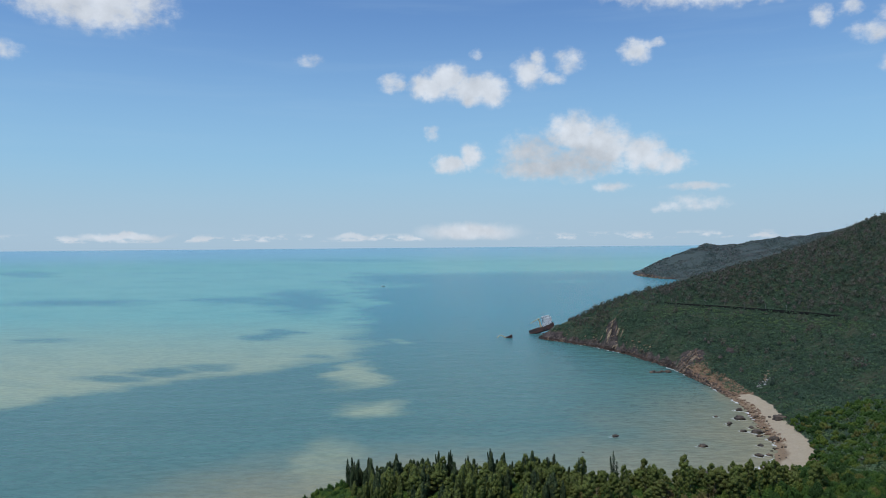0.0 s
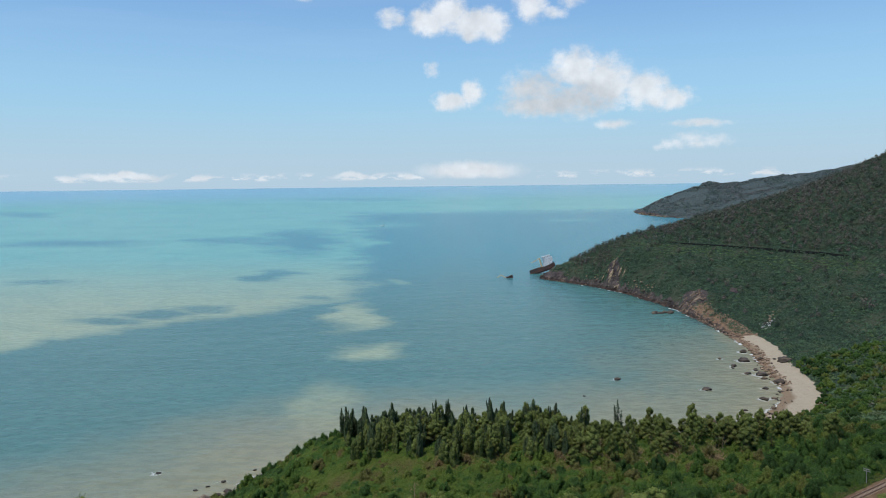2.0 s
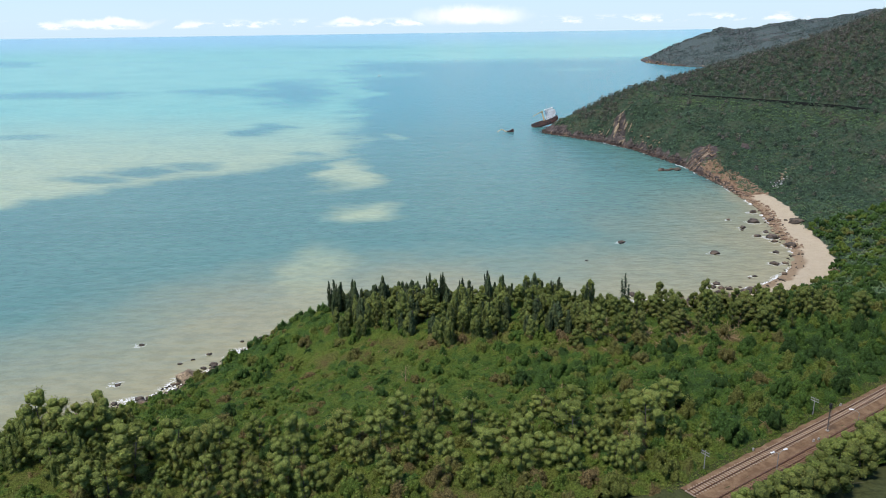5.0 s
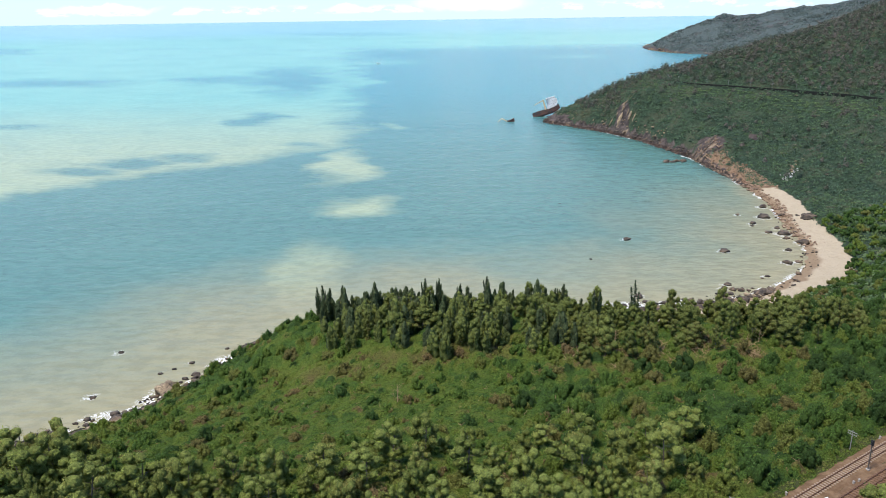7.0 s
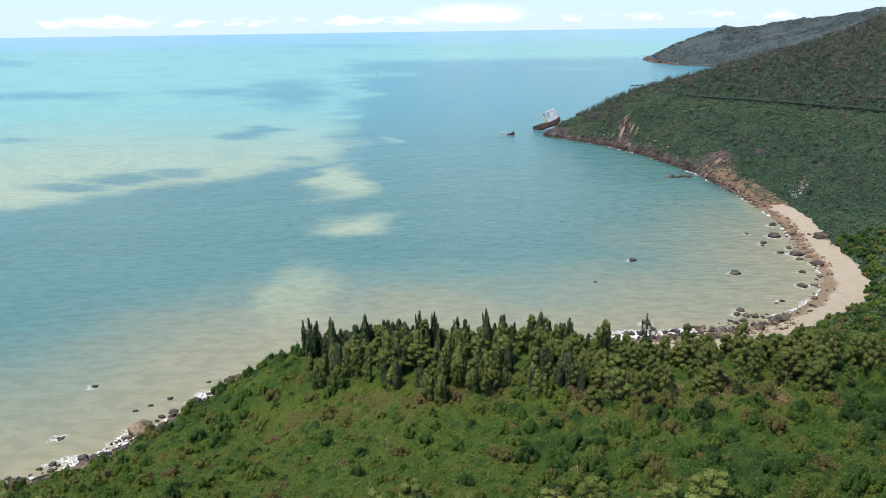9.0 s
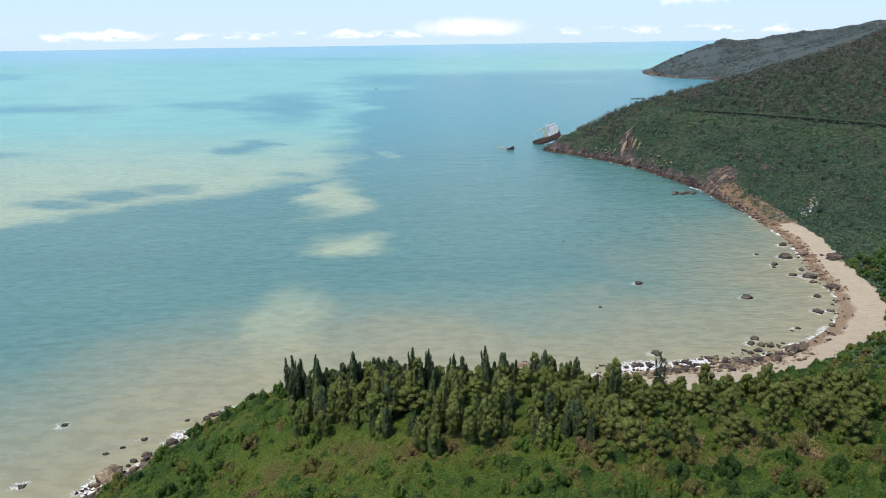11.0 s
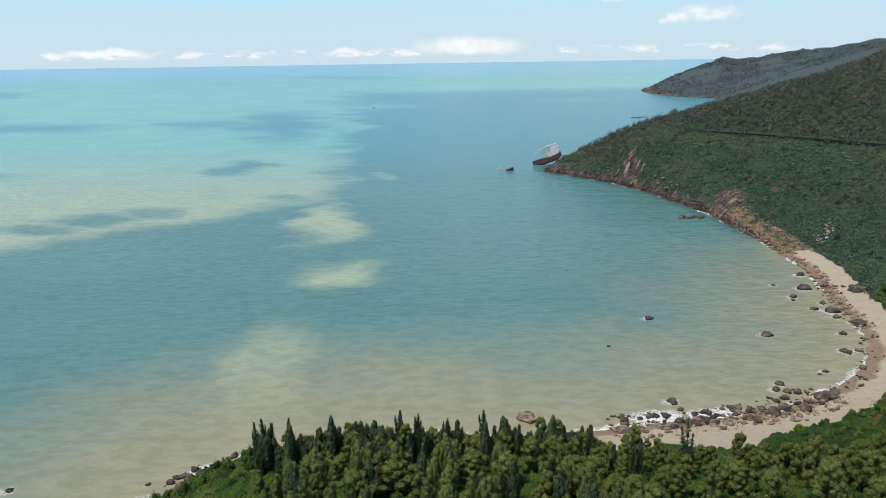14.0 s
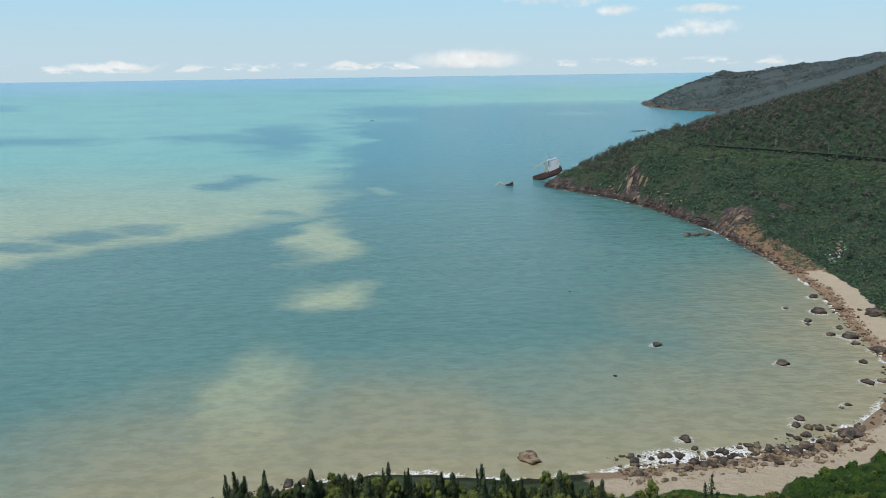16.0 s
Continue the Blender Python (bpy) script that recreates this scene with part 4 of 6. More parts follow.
tagged(new("bush_hearts", me), "dense inner growth of rounded bushes on the headland", "shrubs", kind="stuff")
tagged(leaf_object("bush_leaves", np.concatenate(sprays_), M_THICKET_LEAVES, plant=np.concatenate(spray_tone)),
       "leafy outer growth of rounded bushes in mixed greens and browns", "shrubs", kind="stuff")

# grass along the edge of the railway
s = rng.uniform(16, 116, 2000)
o = np.where(rng.random(2000) < 0.75, 2.0 + 2.6 * rng.random(2000) ** 1.3, rng.uniform(-7.4, -5.6, 2000))
x = RAIL_A[0] + RAIL_DIR[0] * s + RAIL_SIDE[0] * o
y = RAIL_A[1] + RAIL_DIR[1] * s + RAIL_SIDE[1] * o
r = rng.uniform(0.25, 0.65, 2000)
bushes("verge_grass", x, y, land(x, y)[0] - 0.1, r, r * 0.8, 20, 0.11, M_GRASS, "light green grass tufts along the railway edge", "grass")


# hillside cover
def on_hill(x, y, d):
    return (x < 60 + 0.62 * y) & ((x < 330) | (y > 480)) & (y - 0.9 * x < 650)


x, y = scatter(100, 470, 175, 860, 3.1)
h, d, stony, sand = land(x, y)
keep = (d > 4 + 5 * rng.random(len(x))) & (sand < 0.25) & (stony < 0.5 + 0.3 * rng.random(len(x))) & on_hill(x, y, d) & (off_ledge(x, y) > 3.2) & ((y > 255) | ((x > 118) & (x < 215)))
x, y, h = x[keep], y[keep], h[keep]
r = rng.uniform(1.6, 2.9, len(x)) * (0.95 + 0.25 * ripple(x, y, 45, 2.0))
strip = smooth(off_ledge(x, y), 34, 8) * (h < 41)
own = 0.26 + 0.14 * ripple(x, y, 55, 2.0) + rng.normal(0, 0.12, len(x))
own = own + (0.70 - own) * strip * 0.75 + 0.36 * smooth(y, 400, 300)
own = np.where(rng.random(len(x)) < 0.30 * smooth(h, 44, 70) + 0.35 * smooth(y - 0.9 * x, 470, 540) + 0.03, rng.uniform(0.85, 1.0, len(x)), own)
bushes("hillside_scrub", x, y, h - 0.2, r, r * rng.uniform(0.35, 0.9, len(x)) * (1 - 0.4 * strip), 24, 0.58, M_HILL, "green scrub covering the steep hill above the bay, greyed with painted haze",
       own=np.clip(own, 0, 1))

# taller trees above the ledge and along the ridge
x, y = scatter(120, 470, 400, 900, 5.2)
h, d, stony, sand = land(x, y)
keep = (((h > 45) & (rng.random(len(x)) < 0.8)) | ((rng.random(len(x)) < 0.10) & (d > 25))) & on_hill(x, y, d) & (off_ledge(x, y) > 5) & (stony < 0.4)
keep |= (off_ledge(x, y) > 4.5) & (off_ledge(x, y) < 15) & (h > 43) & (rng.random(len(x)) < 0.95)
keep |= (d > 12) & (y - 0.9 * x > 535) & (y - 0.9 * x < 650) & (x > 135) & (rng.random(len(x)) < 0.85)
x, y, h = x[keep], y[keep], h[keep]
r = rng.uniform(1.3, 2.6, len(x))
bushes("hill_trees", x, y, h + 1.2, r, r * rng.uniform(1.4, 2.6, len(x)), 40, 0.7, M_PINE, "brownish green pines and small trees on the upper hill", "trees")

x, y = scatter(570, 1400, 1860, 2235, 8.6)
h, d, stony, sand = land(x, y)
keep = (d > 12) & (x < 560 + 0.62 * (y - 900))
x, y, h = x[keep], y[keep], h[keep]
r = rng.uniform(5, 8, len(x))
bushes("far_wood", x, y, h - 1, r, r * rng.uniform(0.25, 0.5, len(x)), 26, 2.6, M_FAR, "woods on the distant cape with haze painted into the leaves", "woods")

# ------------------------------------------------------------------ helpers for things


def part(name, bm, mat, parent=None, label=""):
    """Links a bmesh as one mesh object under a thing or a part."""
    me = bpy.data.meshes.new(name)
    bm.to_mesh(me)
    bm.free()
    me.materials.append(mat)
    ob = new(name, me)
    ob.parent = parent
    return tagged(ob, label)


def box(bm, centre, size, turn=None, bevel=0.0):
    m = Matrix.Translation(centre) @ (turn if turn is not None else Matrix()) @ Matrix.Diagonal((*size, 1))
    made = bmesh.ops.create_cube(bm, size=1.0, matrix=m)
    if bevel:
        edges = {e for v in made["verts"] for e in v.link_edges}
        bmesh.ops.bevel(bm, geom=list(edges), offset=bevel, segments=1, affect="EDGES")
    return bm


def rod(bm, a, b, r0, r1=None, sides=8):
    a, b = Vector(a), Vector(b)
    turn = (b - a).to_track_quat("Z", "Y").to_matrix().to_4x4()
    bmesh.ops.create_cone(bm, cap_ends=True, segments=sides, radius1=r0, radius2=r0 if r1 is None else r1, depth=(b - a).length,
                          matrix=Matrix.Translation((a + b) / 2) @ turn)
    return bm


def fresh():
    return bmesh.new()


def plain(name, base, other, rough=0.6, metal=0.0, scale=2.0, bump=0.02):
    """Paint, timber or metal with stains at two scales."""
    m, n, p = material(name)
    pos = n.add("ShaderNodeTexCoord").outputs["Object"]
    c = n.mix(n.ramp(n.noise(pos, scale, 6, 0.65), 0.38, 0.66), base, other)
    c = n.mix(n.ramp(n.noise(pos, scale * 7, 4), 0.5, 0.8, 0.0, 0.4), c, n.vec("SCALE", c, scale=0.5))
    n.put(c, p.inputs["Base Color"])
    p.inputs["Roughness"].default_value, p.inputs["Metallic"].default_value = rough, metal
    p.inputs["Specular IOR Level"].default_value = 0.15 if rough > 0.8 else 0.4
    n.put(n.bump(n.noise(pos, scale * 5, 4), bump, 0.5), p.inputs["Normal"])
    return m


def height(x, y):
    return float(land(np.array([float(x)]), np.array([float(y)]))[0][0])


M_RUSTED_HULL = plain("rusted_hull", (0.10, 0.050, 0.038), (0.17, 0.075, 0.058), 0.8, 0.0, 0.25)
M_DARK_HULL = plain("dark_topside", (0.055, 0.045, 0.045), (0.14, 0.075, 0.05), 0.75, 0.0, 0.3)
M_WHITE_PAINT = plain("weathered_white_paint", (0.80, 0.80, 0.78), (0.62, 0.60, 0.55), 0.5, 0.0, 0.4)
M_BUFF = plain("buff_crane_paint", (0.70, 0.58, 0.36), (0.52, 0.38, 0.22), 0.55, 0.0, 0.5)
M_GLASS_DARK = plain("dark_window", (0.05, 0.05, 0.05), (0.09, 0.085, 0.08), 0.6)
M_RAIL = plain("rusty_rail_steel", (0.20, 0.105, 0.065), (0.30, 0.18, 0.12), 0.55, 0.6, 3.0)
M_SLEEPER = plain("weathered_concrete_sleeper", (0.34, 0.26, 0.19), (0.24, 0.17, 0.12), 0.9, 0.0, 3.0)
M_WOOD_SLEEPER = plain("dark_timber_sleeper", (0.13, 0.075, 0.050), (0.20, 0.12, 0.080), 0.9, 0.0, 3.0)
M_BALLAST = plain("brown_ballast", (0.140, 0.084, 0.047), (0.225, 0.145, 0.084), 0.95, 0.0, 0.6, 0.15)
M_STEEL = plain("dull_steel", (0.16, 0.15, 0.14), (0.25, 0.23, 0.21), 0.5, 0.7, 4.0)
M_BLACK = plain("black_paint", (0.015, 0.015, 0.017), (0.03, 0.03, 0.03), 0.5, 0.0, 4.0)
M_GALV = plain("galvanised_grey", (0.32, 0.31, 0.29), (0.22, 0.21, 0.19), 0.5, 0.2, 4.0)
M_PALE = plain("pale_concrete", (0.40, 0.37, 0.33), (0.26, 0.23, 0.20), 0.85, 0.0, 2.0)
M_LAMP = plain("white_lamp_cover", (0.85, 0.85, 0.84), (0.75, 0.75, 0.73), 0.3, 0.0, 3.0)
M_LEDGE = plain("dark_ledge_bed", (0.014, 0.016, 0.014), (0.026, 0.026, 0.022), 0.95, 0.0, 0.3)
M_DEAD = plain("bleached_dead_wood", (0.42, 0.30, 0.165), (0.26, 0.175, 0.090), 0.9, 0.0, 3.0)

# ------------------------------------------------------------------ trees


def branchy(bm, base, tip, r, rnd, limbs, reach, low=0.35):
    """A tapered trunk with limbs."""
    rod(bm, base, tip, r, r * 0.3, 5)
    for k in range(limbs):
        f = low + (0.95 - low) * (k + rnd.random()) / limbs
        a = Vector(base).lerp(Vector(tip), f)
        ang = k * 2.4 + rnd.random()
        out = reach * (1.15 - f) * rnd.uniform(0.7, 1.2)
        b = a + Vector((math.cos(ang) * out, math.sin(ang) * out, out * rnd.uniform(0.35, 0.8)))
        rod(bm, a, b, r * 0.4 * (1.2 - f), r * 0.1, 3)


def casuarina(seed, tall, slim, sparse=1.0, mat=None, spire=False):
    """A dense column of upswept needles with one leader or several; a sparse one shows its branches."""
    rnd = random.Random(seed)
    tree = new("casuarina_tree")
    bm = fresh()
    branchy(bm, (0, 0, -0.4), (rnd.uniform(-0.3, 0.3), rnd.uniform(-0.3, 0.3), tall * 0.96), 0.17, rnd, 14, 1.4 * slim, 0.2)
    part("trunk", bm, M_BARK, tree)
    # leaders: offset, height and width of each upright plume
    plumes_ = [(0.0, 0.0, tall, slim)]
    for k in range(2 if spire else 4):
        ang, off = k * 1.9 + rnd.random() * 1.2, slim * rnd.uniform(0.5, 0.85)
        plumes_.append((math.cos(ang) * off, math.sin(ang) * off, tall * (rnd.uniform(0.8, 0.95) if spire else rnd.uniform(0.66, 0.93)), slim * rnd.uniform(0.5, 0.75)))
    if sparse == 1.0:
        at, radii = [], []
        for px, py, h, w in plumes_:
            for q in (0.18, 0.3, 0.42, 0.54, 0.66, 0.77, 0.87):
                at.append(Vector((px * (0.5 + 0.5 * q) + rnd.uniform(-0.15, 0.15) * w, py * (0.5 + 0.5 * q) + rnd.uniform(-0.15, 0.15) * w, h * q)))
                radii.append(w * (0.62 if spire else 0.95) * (1.02 - 0.85 * q ** (2.6 if spire else 3.5)) * rnd.uniform(0.7, 1.1))
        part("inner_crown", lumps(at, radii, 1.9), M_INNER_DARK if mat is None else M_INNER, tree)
    k = int((840 if not spire else 720) * sparse)
    share = np.array([h * w for _, _, h, w in plumes_])
    pick = rng.choice(len(plumes_), k, p=share / share.sum())
    px, py, h, w = np.array(plumes_)[pick].T
    f = rng.beta(1.15, 1.15, k)
    z = h * (0.10 + 0.86 * f)
    wide = w * (np.minimum(f / 0.12, 1.0) * 0.35 + 0.65) * (1.0 - 0.90 * f ** (2.6 if spire else 3.6)) * rng.uniform(0.85, 1.25, k)
    if sparse < 1.0:
        wide = w * (1.05 - f) * (0.70 + 0.50 * np.sin(f * 24 + seed))
        z = h * (0.30 + 0.68 * f)
    ang = rng.uniform(0, 2 * np.pi, k)
    rad = wide * (0.80 + 0.22 * np.sin(ang * 3 + pick * 2 + f * 6)) * np.sqrt(rng.uniform(0.45, 1.0, k))
    lean = 0.5 + 0.5 * f
    c = np.stack([px * lean + np.cos(ang) * rad, py * lean + np.sin(ang) * rad, z + rng.normal(0, 0.12, k)], -1)
    out = np.stack([np.cos(ang), np.sin(ang), 0 * ang], -1)
    along = out * 0.38 + np.stack([0 * ang, 0 * ang, rng.uniform(0.6, 1.3, k)], -1) + rng.normal(size=(k, 3)) * 0.20
    if sparse < 1.0:
        along = out + (0, 0, 0.45) + rng.normal(size=(k, 3)) * 0.25
    nrm = unit(out + rng.normal(size=(k, 3)) * 0.35)
    size = rng.uniform(0.24, 0.52, k)
    leaf_object("crown", blades(c, nrm, size, size * 0.24, along), mat or M_CASUARINA, tree)
    return tree


def lumps(places, radii, stretch=1.1, fine=1):
    """Dense hearts of leaf clumps, as one mesh."""
    bm = fresh()
    for c, r in zip(places, radii):
        made = bmesh.ops.create_icosphere(bm, subdivisions=fine, radius=r * 0.86, matrix=Matrix.Translation(c))
        for v in made["verts"]:
            v.co.z = c[2] + (v.co.z - c[2]) * stretch
            v.co += Vector((rng.uniform(-0.16, 0.16), rng.uniform(-0.16, 0.16), rng.uniform(-0.16, 0.16))) * r
    for f in bm.faces:
        f.smooth = True
    return bm


def acacia(seed, tall, wide, mat=None, count=20, tip=0.28, leaf=1.0, each=60, kind="acacia_tree"):
    """A forked trunk and a crown of feathery leaf clumps."""
    rnd = random.Random(seed)
    tree = new(kind)
    bm = fresh()
    branchy(bm, (0, 0, -0.4), (rnd.uniform(-0.5, 0.5), rnd.uniform(-0.5, 0.5), tall * 0.82), 0.13, rnd, 9, wide * 1.1, 0.3)
    part("trunk", bm, M_BARK, tree)
    out, places, radii = [], [], []
    for b in range(count):
        f = (b + 0.5) / count
        ang = b * 2.4 + rnd.random()
        rad = wide * (0.12 + 0.78 * math.sin(math.pi * (tip + (0.86 - tip) * f))) * rnd.uniform(0.30, 0.98)
        c0 = np.array([math.cos(ang) * rad, math.sin(ang) * rad, tall * (0.22 + 0.70 * f)])
        r = wide * rnd.uniform(0.24, 0.38)
        places.append(Vector(c0))
        radii.append(r)
        k = each
        dirs = unit(rng.normal(size=(k, 3)))
        dirs[:, 2] = dirs[:, 2] * 1.2 + 0.2
        c = c0 + dirs * r * rng.uniform(0.72, 1.12, (k, 1))
        size = rng.uniform(0.09, 0.20, k) * leaf
        along = np.cross(dirs, rng.normal(size=(k, 3))) + dirs * 0.25 + (0, 0, 0.2)
        out.append(blades(c, unit(dirs + rng.normal(size=(k, 3)) * 0.42 + (0, 0, 0.25)), size * 1.15, size * 0.5, along))
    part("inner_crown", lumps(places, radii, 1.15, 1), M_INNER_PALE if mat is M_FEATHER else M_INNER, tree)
    leaf_object("crown", np.concatenate(out), mat or M_BROAD, tree)
    return tree


def bare_tree(seed, tall):
    rnd = random.Random(seed)
    tree = new("bare_tree")
    bm = fresh()
    branchy(bm, (0, 0, -0.3), (0.3, 0.1, tall), 0.13, rnd, 8, 2.2, 0.3)
    part("trunk", bm, M_DEAD, tree)
    bm = fresh()
    for k in range(22):
        ang, z = rnd.uniform(0, 6.28), rnd.uniform(0.4, 1.0) * tall
        rad = rnd.uniform(0.3, 1.7)
        a = Vector((math.cos(ang) * rad * 0.6, math.sin(ang) * rad * 0.6, z))
        rod(bm, a, a + Vector((math.cos(ang) * 0.8, math.sin(ang) * 0.8, rnd.uniform(0.1, 0.9))), 0.028, 0.008, 4)
    tagged(part("twigs", bm, M_DEAD, tree), kind="stuff")
    return tree


def stand(kinds, spots, label, group, rnd, lo=0.8, hi=1.15):
    """Plants copies of the given trees on the spots; the first use of each kind is the original."""
    used = set()
    for x, y, s in spots:
        k = rnd.randrange(len(kinds))
        m = Matrix.LocRotScale((x, y, height(x, y)), Euler((rnd.uniform(-0.06, 0.06), rnd.uniform(-0.06, 0.06), rnd.uniform(0, 6.28))),
                               (s * rnd.uniform(0.85, 1.15),) * 2 + (s * rnd.uniform(lo, hi),))
        if k in used:
            copy_thing(kinds[k], m)
        else:
            used.add(k)
            kinds[k].matrix_basis = m
            tagged(kinds[k], label[k % len(label)], "tree", group)
    for k, t in enumerate(kinds):
        if k not in used:
            t.matrix_basis = pose(*spots[0][:2], height(*spots[0][:2]))
            tagged(t, label[k % len(label)], "tree", group)


rnd = random.Random(4)
dark_kinds = [casuarina(1, 9.6, 1.5), casuarina(2, 10.0, 1.35), casuarina(3, 9.2, 1.7)]
spire_kinds = [casuarina(41, 12.0, 1.15, 1.0, None, True), casuarina(42, 11.4, 1.05, 1.0, None, True), casuarina(43, 11.0, 1.2, 1.0, None, True)]
# single tall ones that stand above the rest
spots = [(-34, 190, 0.92), (-32.5, 191, 0.95), (-31, 189, 0.9), (-28, 191, 0.9), (-5, 188, 1.0), (-1.5, 184, 1.02), (4, 188, 0.9), (11.8, 185, 1.08),
         (28.6, 177, 1.0), (30.4, 178, 1.02), (37, 172, 0.95), (38.5, 173, 0.9)]
stand(spire_kinds, spots, ["narrow dark green casuarina spire standing above the wood"], "casuarinas on the headland", rnd, 0.95, 1.1)
spots = []
for k in range(235):
    x, y = rnd.uniform(-33, 36), rnd.uniform(154, 192)
    if y > 156 + 0.45 * max(0, 2 - x):
        spots.append((x, y, rnd.uniform(0.82, 1.02) * (0.88 if y > 186 else 1.0)))
spots += [(rnd.uniform(-27, -3), rnd.uniform(176, 191), rnd.uniform(0.85, 1.05)) for _ in range(26)]
front = [q for q in spots if q[1] < 181 and rnd.random() < 0.75]
spots = [q for q in spots if q not in front]
stand([casuarina(7, 9.6, 1.8, 1.0, M_CASUARINA_PALE), casuarina(8, 10.2, 1.6, 1.0, M_CASUARINA_PALE)], front,
      ["tall grey-green casuarina tree with drooping feathery crown"], "casuarinas on the headland", rnd)
stand(dark_kinds, spots, ["narrow dark green casuarina tree with feathery crown"], "casuarinas on the headland", rnd)
rows = [(rnd.uniform(-100, -60), 0, rnd.uniform(0.6, 0.9)) for k in range(34)]
stand([casuarina(5, 9.0, 1.8, 1.0, M_FEATHER), casuarina(6, 9.5, 1.5, 1.0, M_FEATHER)], [(x, 88 - (x + 60) * 0.75 + rnd.uniform(0, 13), s) for x, _, s in rows],
      ["grey-green feathery casuarina tree on the west slope"], "casuarinas on the west slope", rnd)
stand([casuarina(9, 15.3, 2.1, 0.9)], [(49.5, 180, 1.0)], ["tall sparse casuarina tree with thin open branches"], "", rnd)
pale_kinds = [acacia(11, 9.4, 2.4), acacia(12, 8.6, 3.0), acacia(13, 9.8, 2.1), acacia(14, 8.8, 2.7)]
spots = []
for k in range(700):
    x, y = rnd.uniform(-30, 98), rnd.uniform(151, 206)
    y -= max(0, min(x, 80) - 20) * 0.16
    if (x < 18 and rnd.random() < 0.72) or y < (158 + 0.5 * max(0, 8 - x) if x < 30 else 149):
        continue
    if all((x - a) ** 2 + (y - b) ** 2 > 12.0 for a, b, _ in spots) and len(spots) < 235 and land(np.array([x]), np.array([y]))[1][0] > 20:
        spots.append((x, y, rnd.uniform(0.92, 1.16) * (0.72 if y > 190 else 0.9 if y > 182 else 1.0) * (0.85 if x > 80 else 1.0)))
stand(pale_kinds, spots, ["olive green acacia tree with rounded clumpy crown"], "acacias on the headland", rnd)
# light feathery trees nearest the camera and beside the railway
low_kinds = [acacia(21, 7.0, 2.3, M_FEATHER, 18, 0.28, 0.9, 48, "wattle_tree"), acacia(22, 6.4, 2.7, M_FEATHER, 18, 0.28, 0.9, 48, "wattle_tree"), acacia(23, 7.5, 2.1, M_FEATHER, 18, 0.28, 0.9, 48, "wattle_tree")]
spots = []
for k in range(420):
    x, y = rnd.uniform(-92, 42), rnd.uniform(86, 113)
    y += max(0, -x - 45) * 0.25
    if all((x - a) ** 2 + (y - b) ** 2 > 11.0 for a, b, _ in spots) and len(spots) < 150 and off_rail(np.array([x]), np.array([y]))[0] > 7 and rnd.random() < 0.75:
        spots.append((x, y, rnd.uniform(0.65, 1.05) * (1.3 if x < -42 else 1.0)))
stand(low_kinds, spots, ["light olive feathery wattle tree on the slope"], "wattles on the near slope", rnd)
side_kinds = [acacia(31, 6.5, 2.4, M_FEATHER, 18, 0.28, 0.9, 48), acacia(32, 5.8, 2.6, M_BROAD, 18, 0.28, 0.9, 48)]
spots = [(t, 70.3 + (t - 20) * 0.6645 - 9.4 - rnd.uniform(0, 4), rnd.uniform(0.8, 1.05)) for t in np.arange(40, 104, 2.2)]
spots += [(t, 70.3 + (t - 20) * 0.6645 - 13.5 - rnd.uniform(0, 5), rnd.uniform(0.9, 1.15)) for t in np.arange(42, 104, 2.8)]
stand(side_kinds, spots, ["green leafy acacia tree beside the railway"], "trees beside the railway", rnd)
stand([bare_tree(1, 5.0), bare_tree(2, 4.0)], [(-10, 140, 1.0), (52, 152, 0.9), (66, 149, 1.1), (39, 156, 0.9), (70, 152, 1.0), (24, 128, 0.8)],
      ["leafless bleached grey tree among green scrub"], "bare trees", rnd)

# a tangle of dead branches and dry vines in the brown belt of the thicket


def twigs(name, x, y, reach, label):
    """Thin three-sided sticks in one mesh."""
    n = len(x)
    z = top[((y - TY[0]) / CELL).astype(int), ((x - TX[0]) / CELL).astype(int)]
    a = np.stack([x, y, z - 0.1], -1)
    dirs = unit(rng.normal(size=(n, 3)) * (1, 1, 0.5) + (0, 0, 0.45))
    b = a + dirs * rng.uniform(0.5, 1.0, (n, 1)) * reach
    s = unit(np.cross(dirs, rng.normal(size=(n, 3))))
    w = np.cross(dirs, s)
    ring = np.stack([s, -0.5 * s + 0.87 * w, -0.5 * s - 0.87 * w], 1)
    v = np.concatenate([a[:, None] + ring * 0.055, b[:, None] + ring * 0.022], 1).reshape(-1, 3)
    f = np.array([(0, 1, 4, 3), (1, 2, 5, 4), (2, 0, 3, 5)])
    me = raw_mesh(name, v, (f[None] + (np.arange(n) * 6)[:, None, None]).reshape(-1, 4))
    me.materials.append(M_DEAD)
    return tagged(new(name, me), label, "branches", kind="stuff")


x, y = rng.uniform(20, 90, 7500), rng.normal(151, 5.5, 7500)
y = y - 0.10 * (x - 50)
keep = (tone(x, y) > 0.60) & (ripple(x, y, 13, 2.0) > 0.05)
twigs("dead_branches", x[keep], y[keep], 2.2, "tangled dead branches and dry vines over the scrub")
x, y = rng.uniform(-60, 110, 900), rng.uniform(92, 160, 900)
keep = in_sight(x, y) & (room[((y - TY[0]) / CELL).astype(int), ((x - TX[0]) / CELL).astype(int)] > 0.5)
twigs("scattered_twigs", x[keep], y[keep], 1.1, "scattered dry twigs over the thicket")

# ------------------------------------------------------------------ boulders


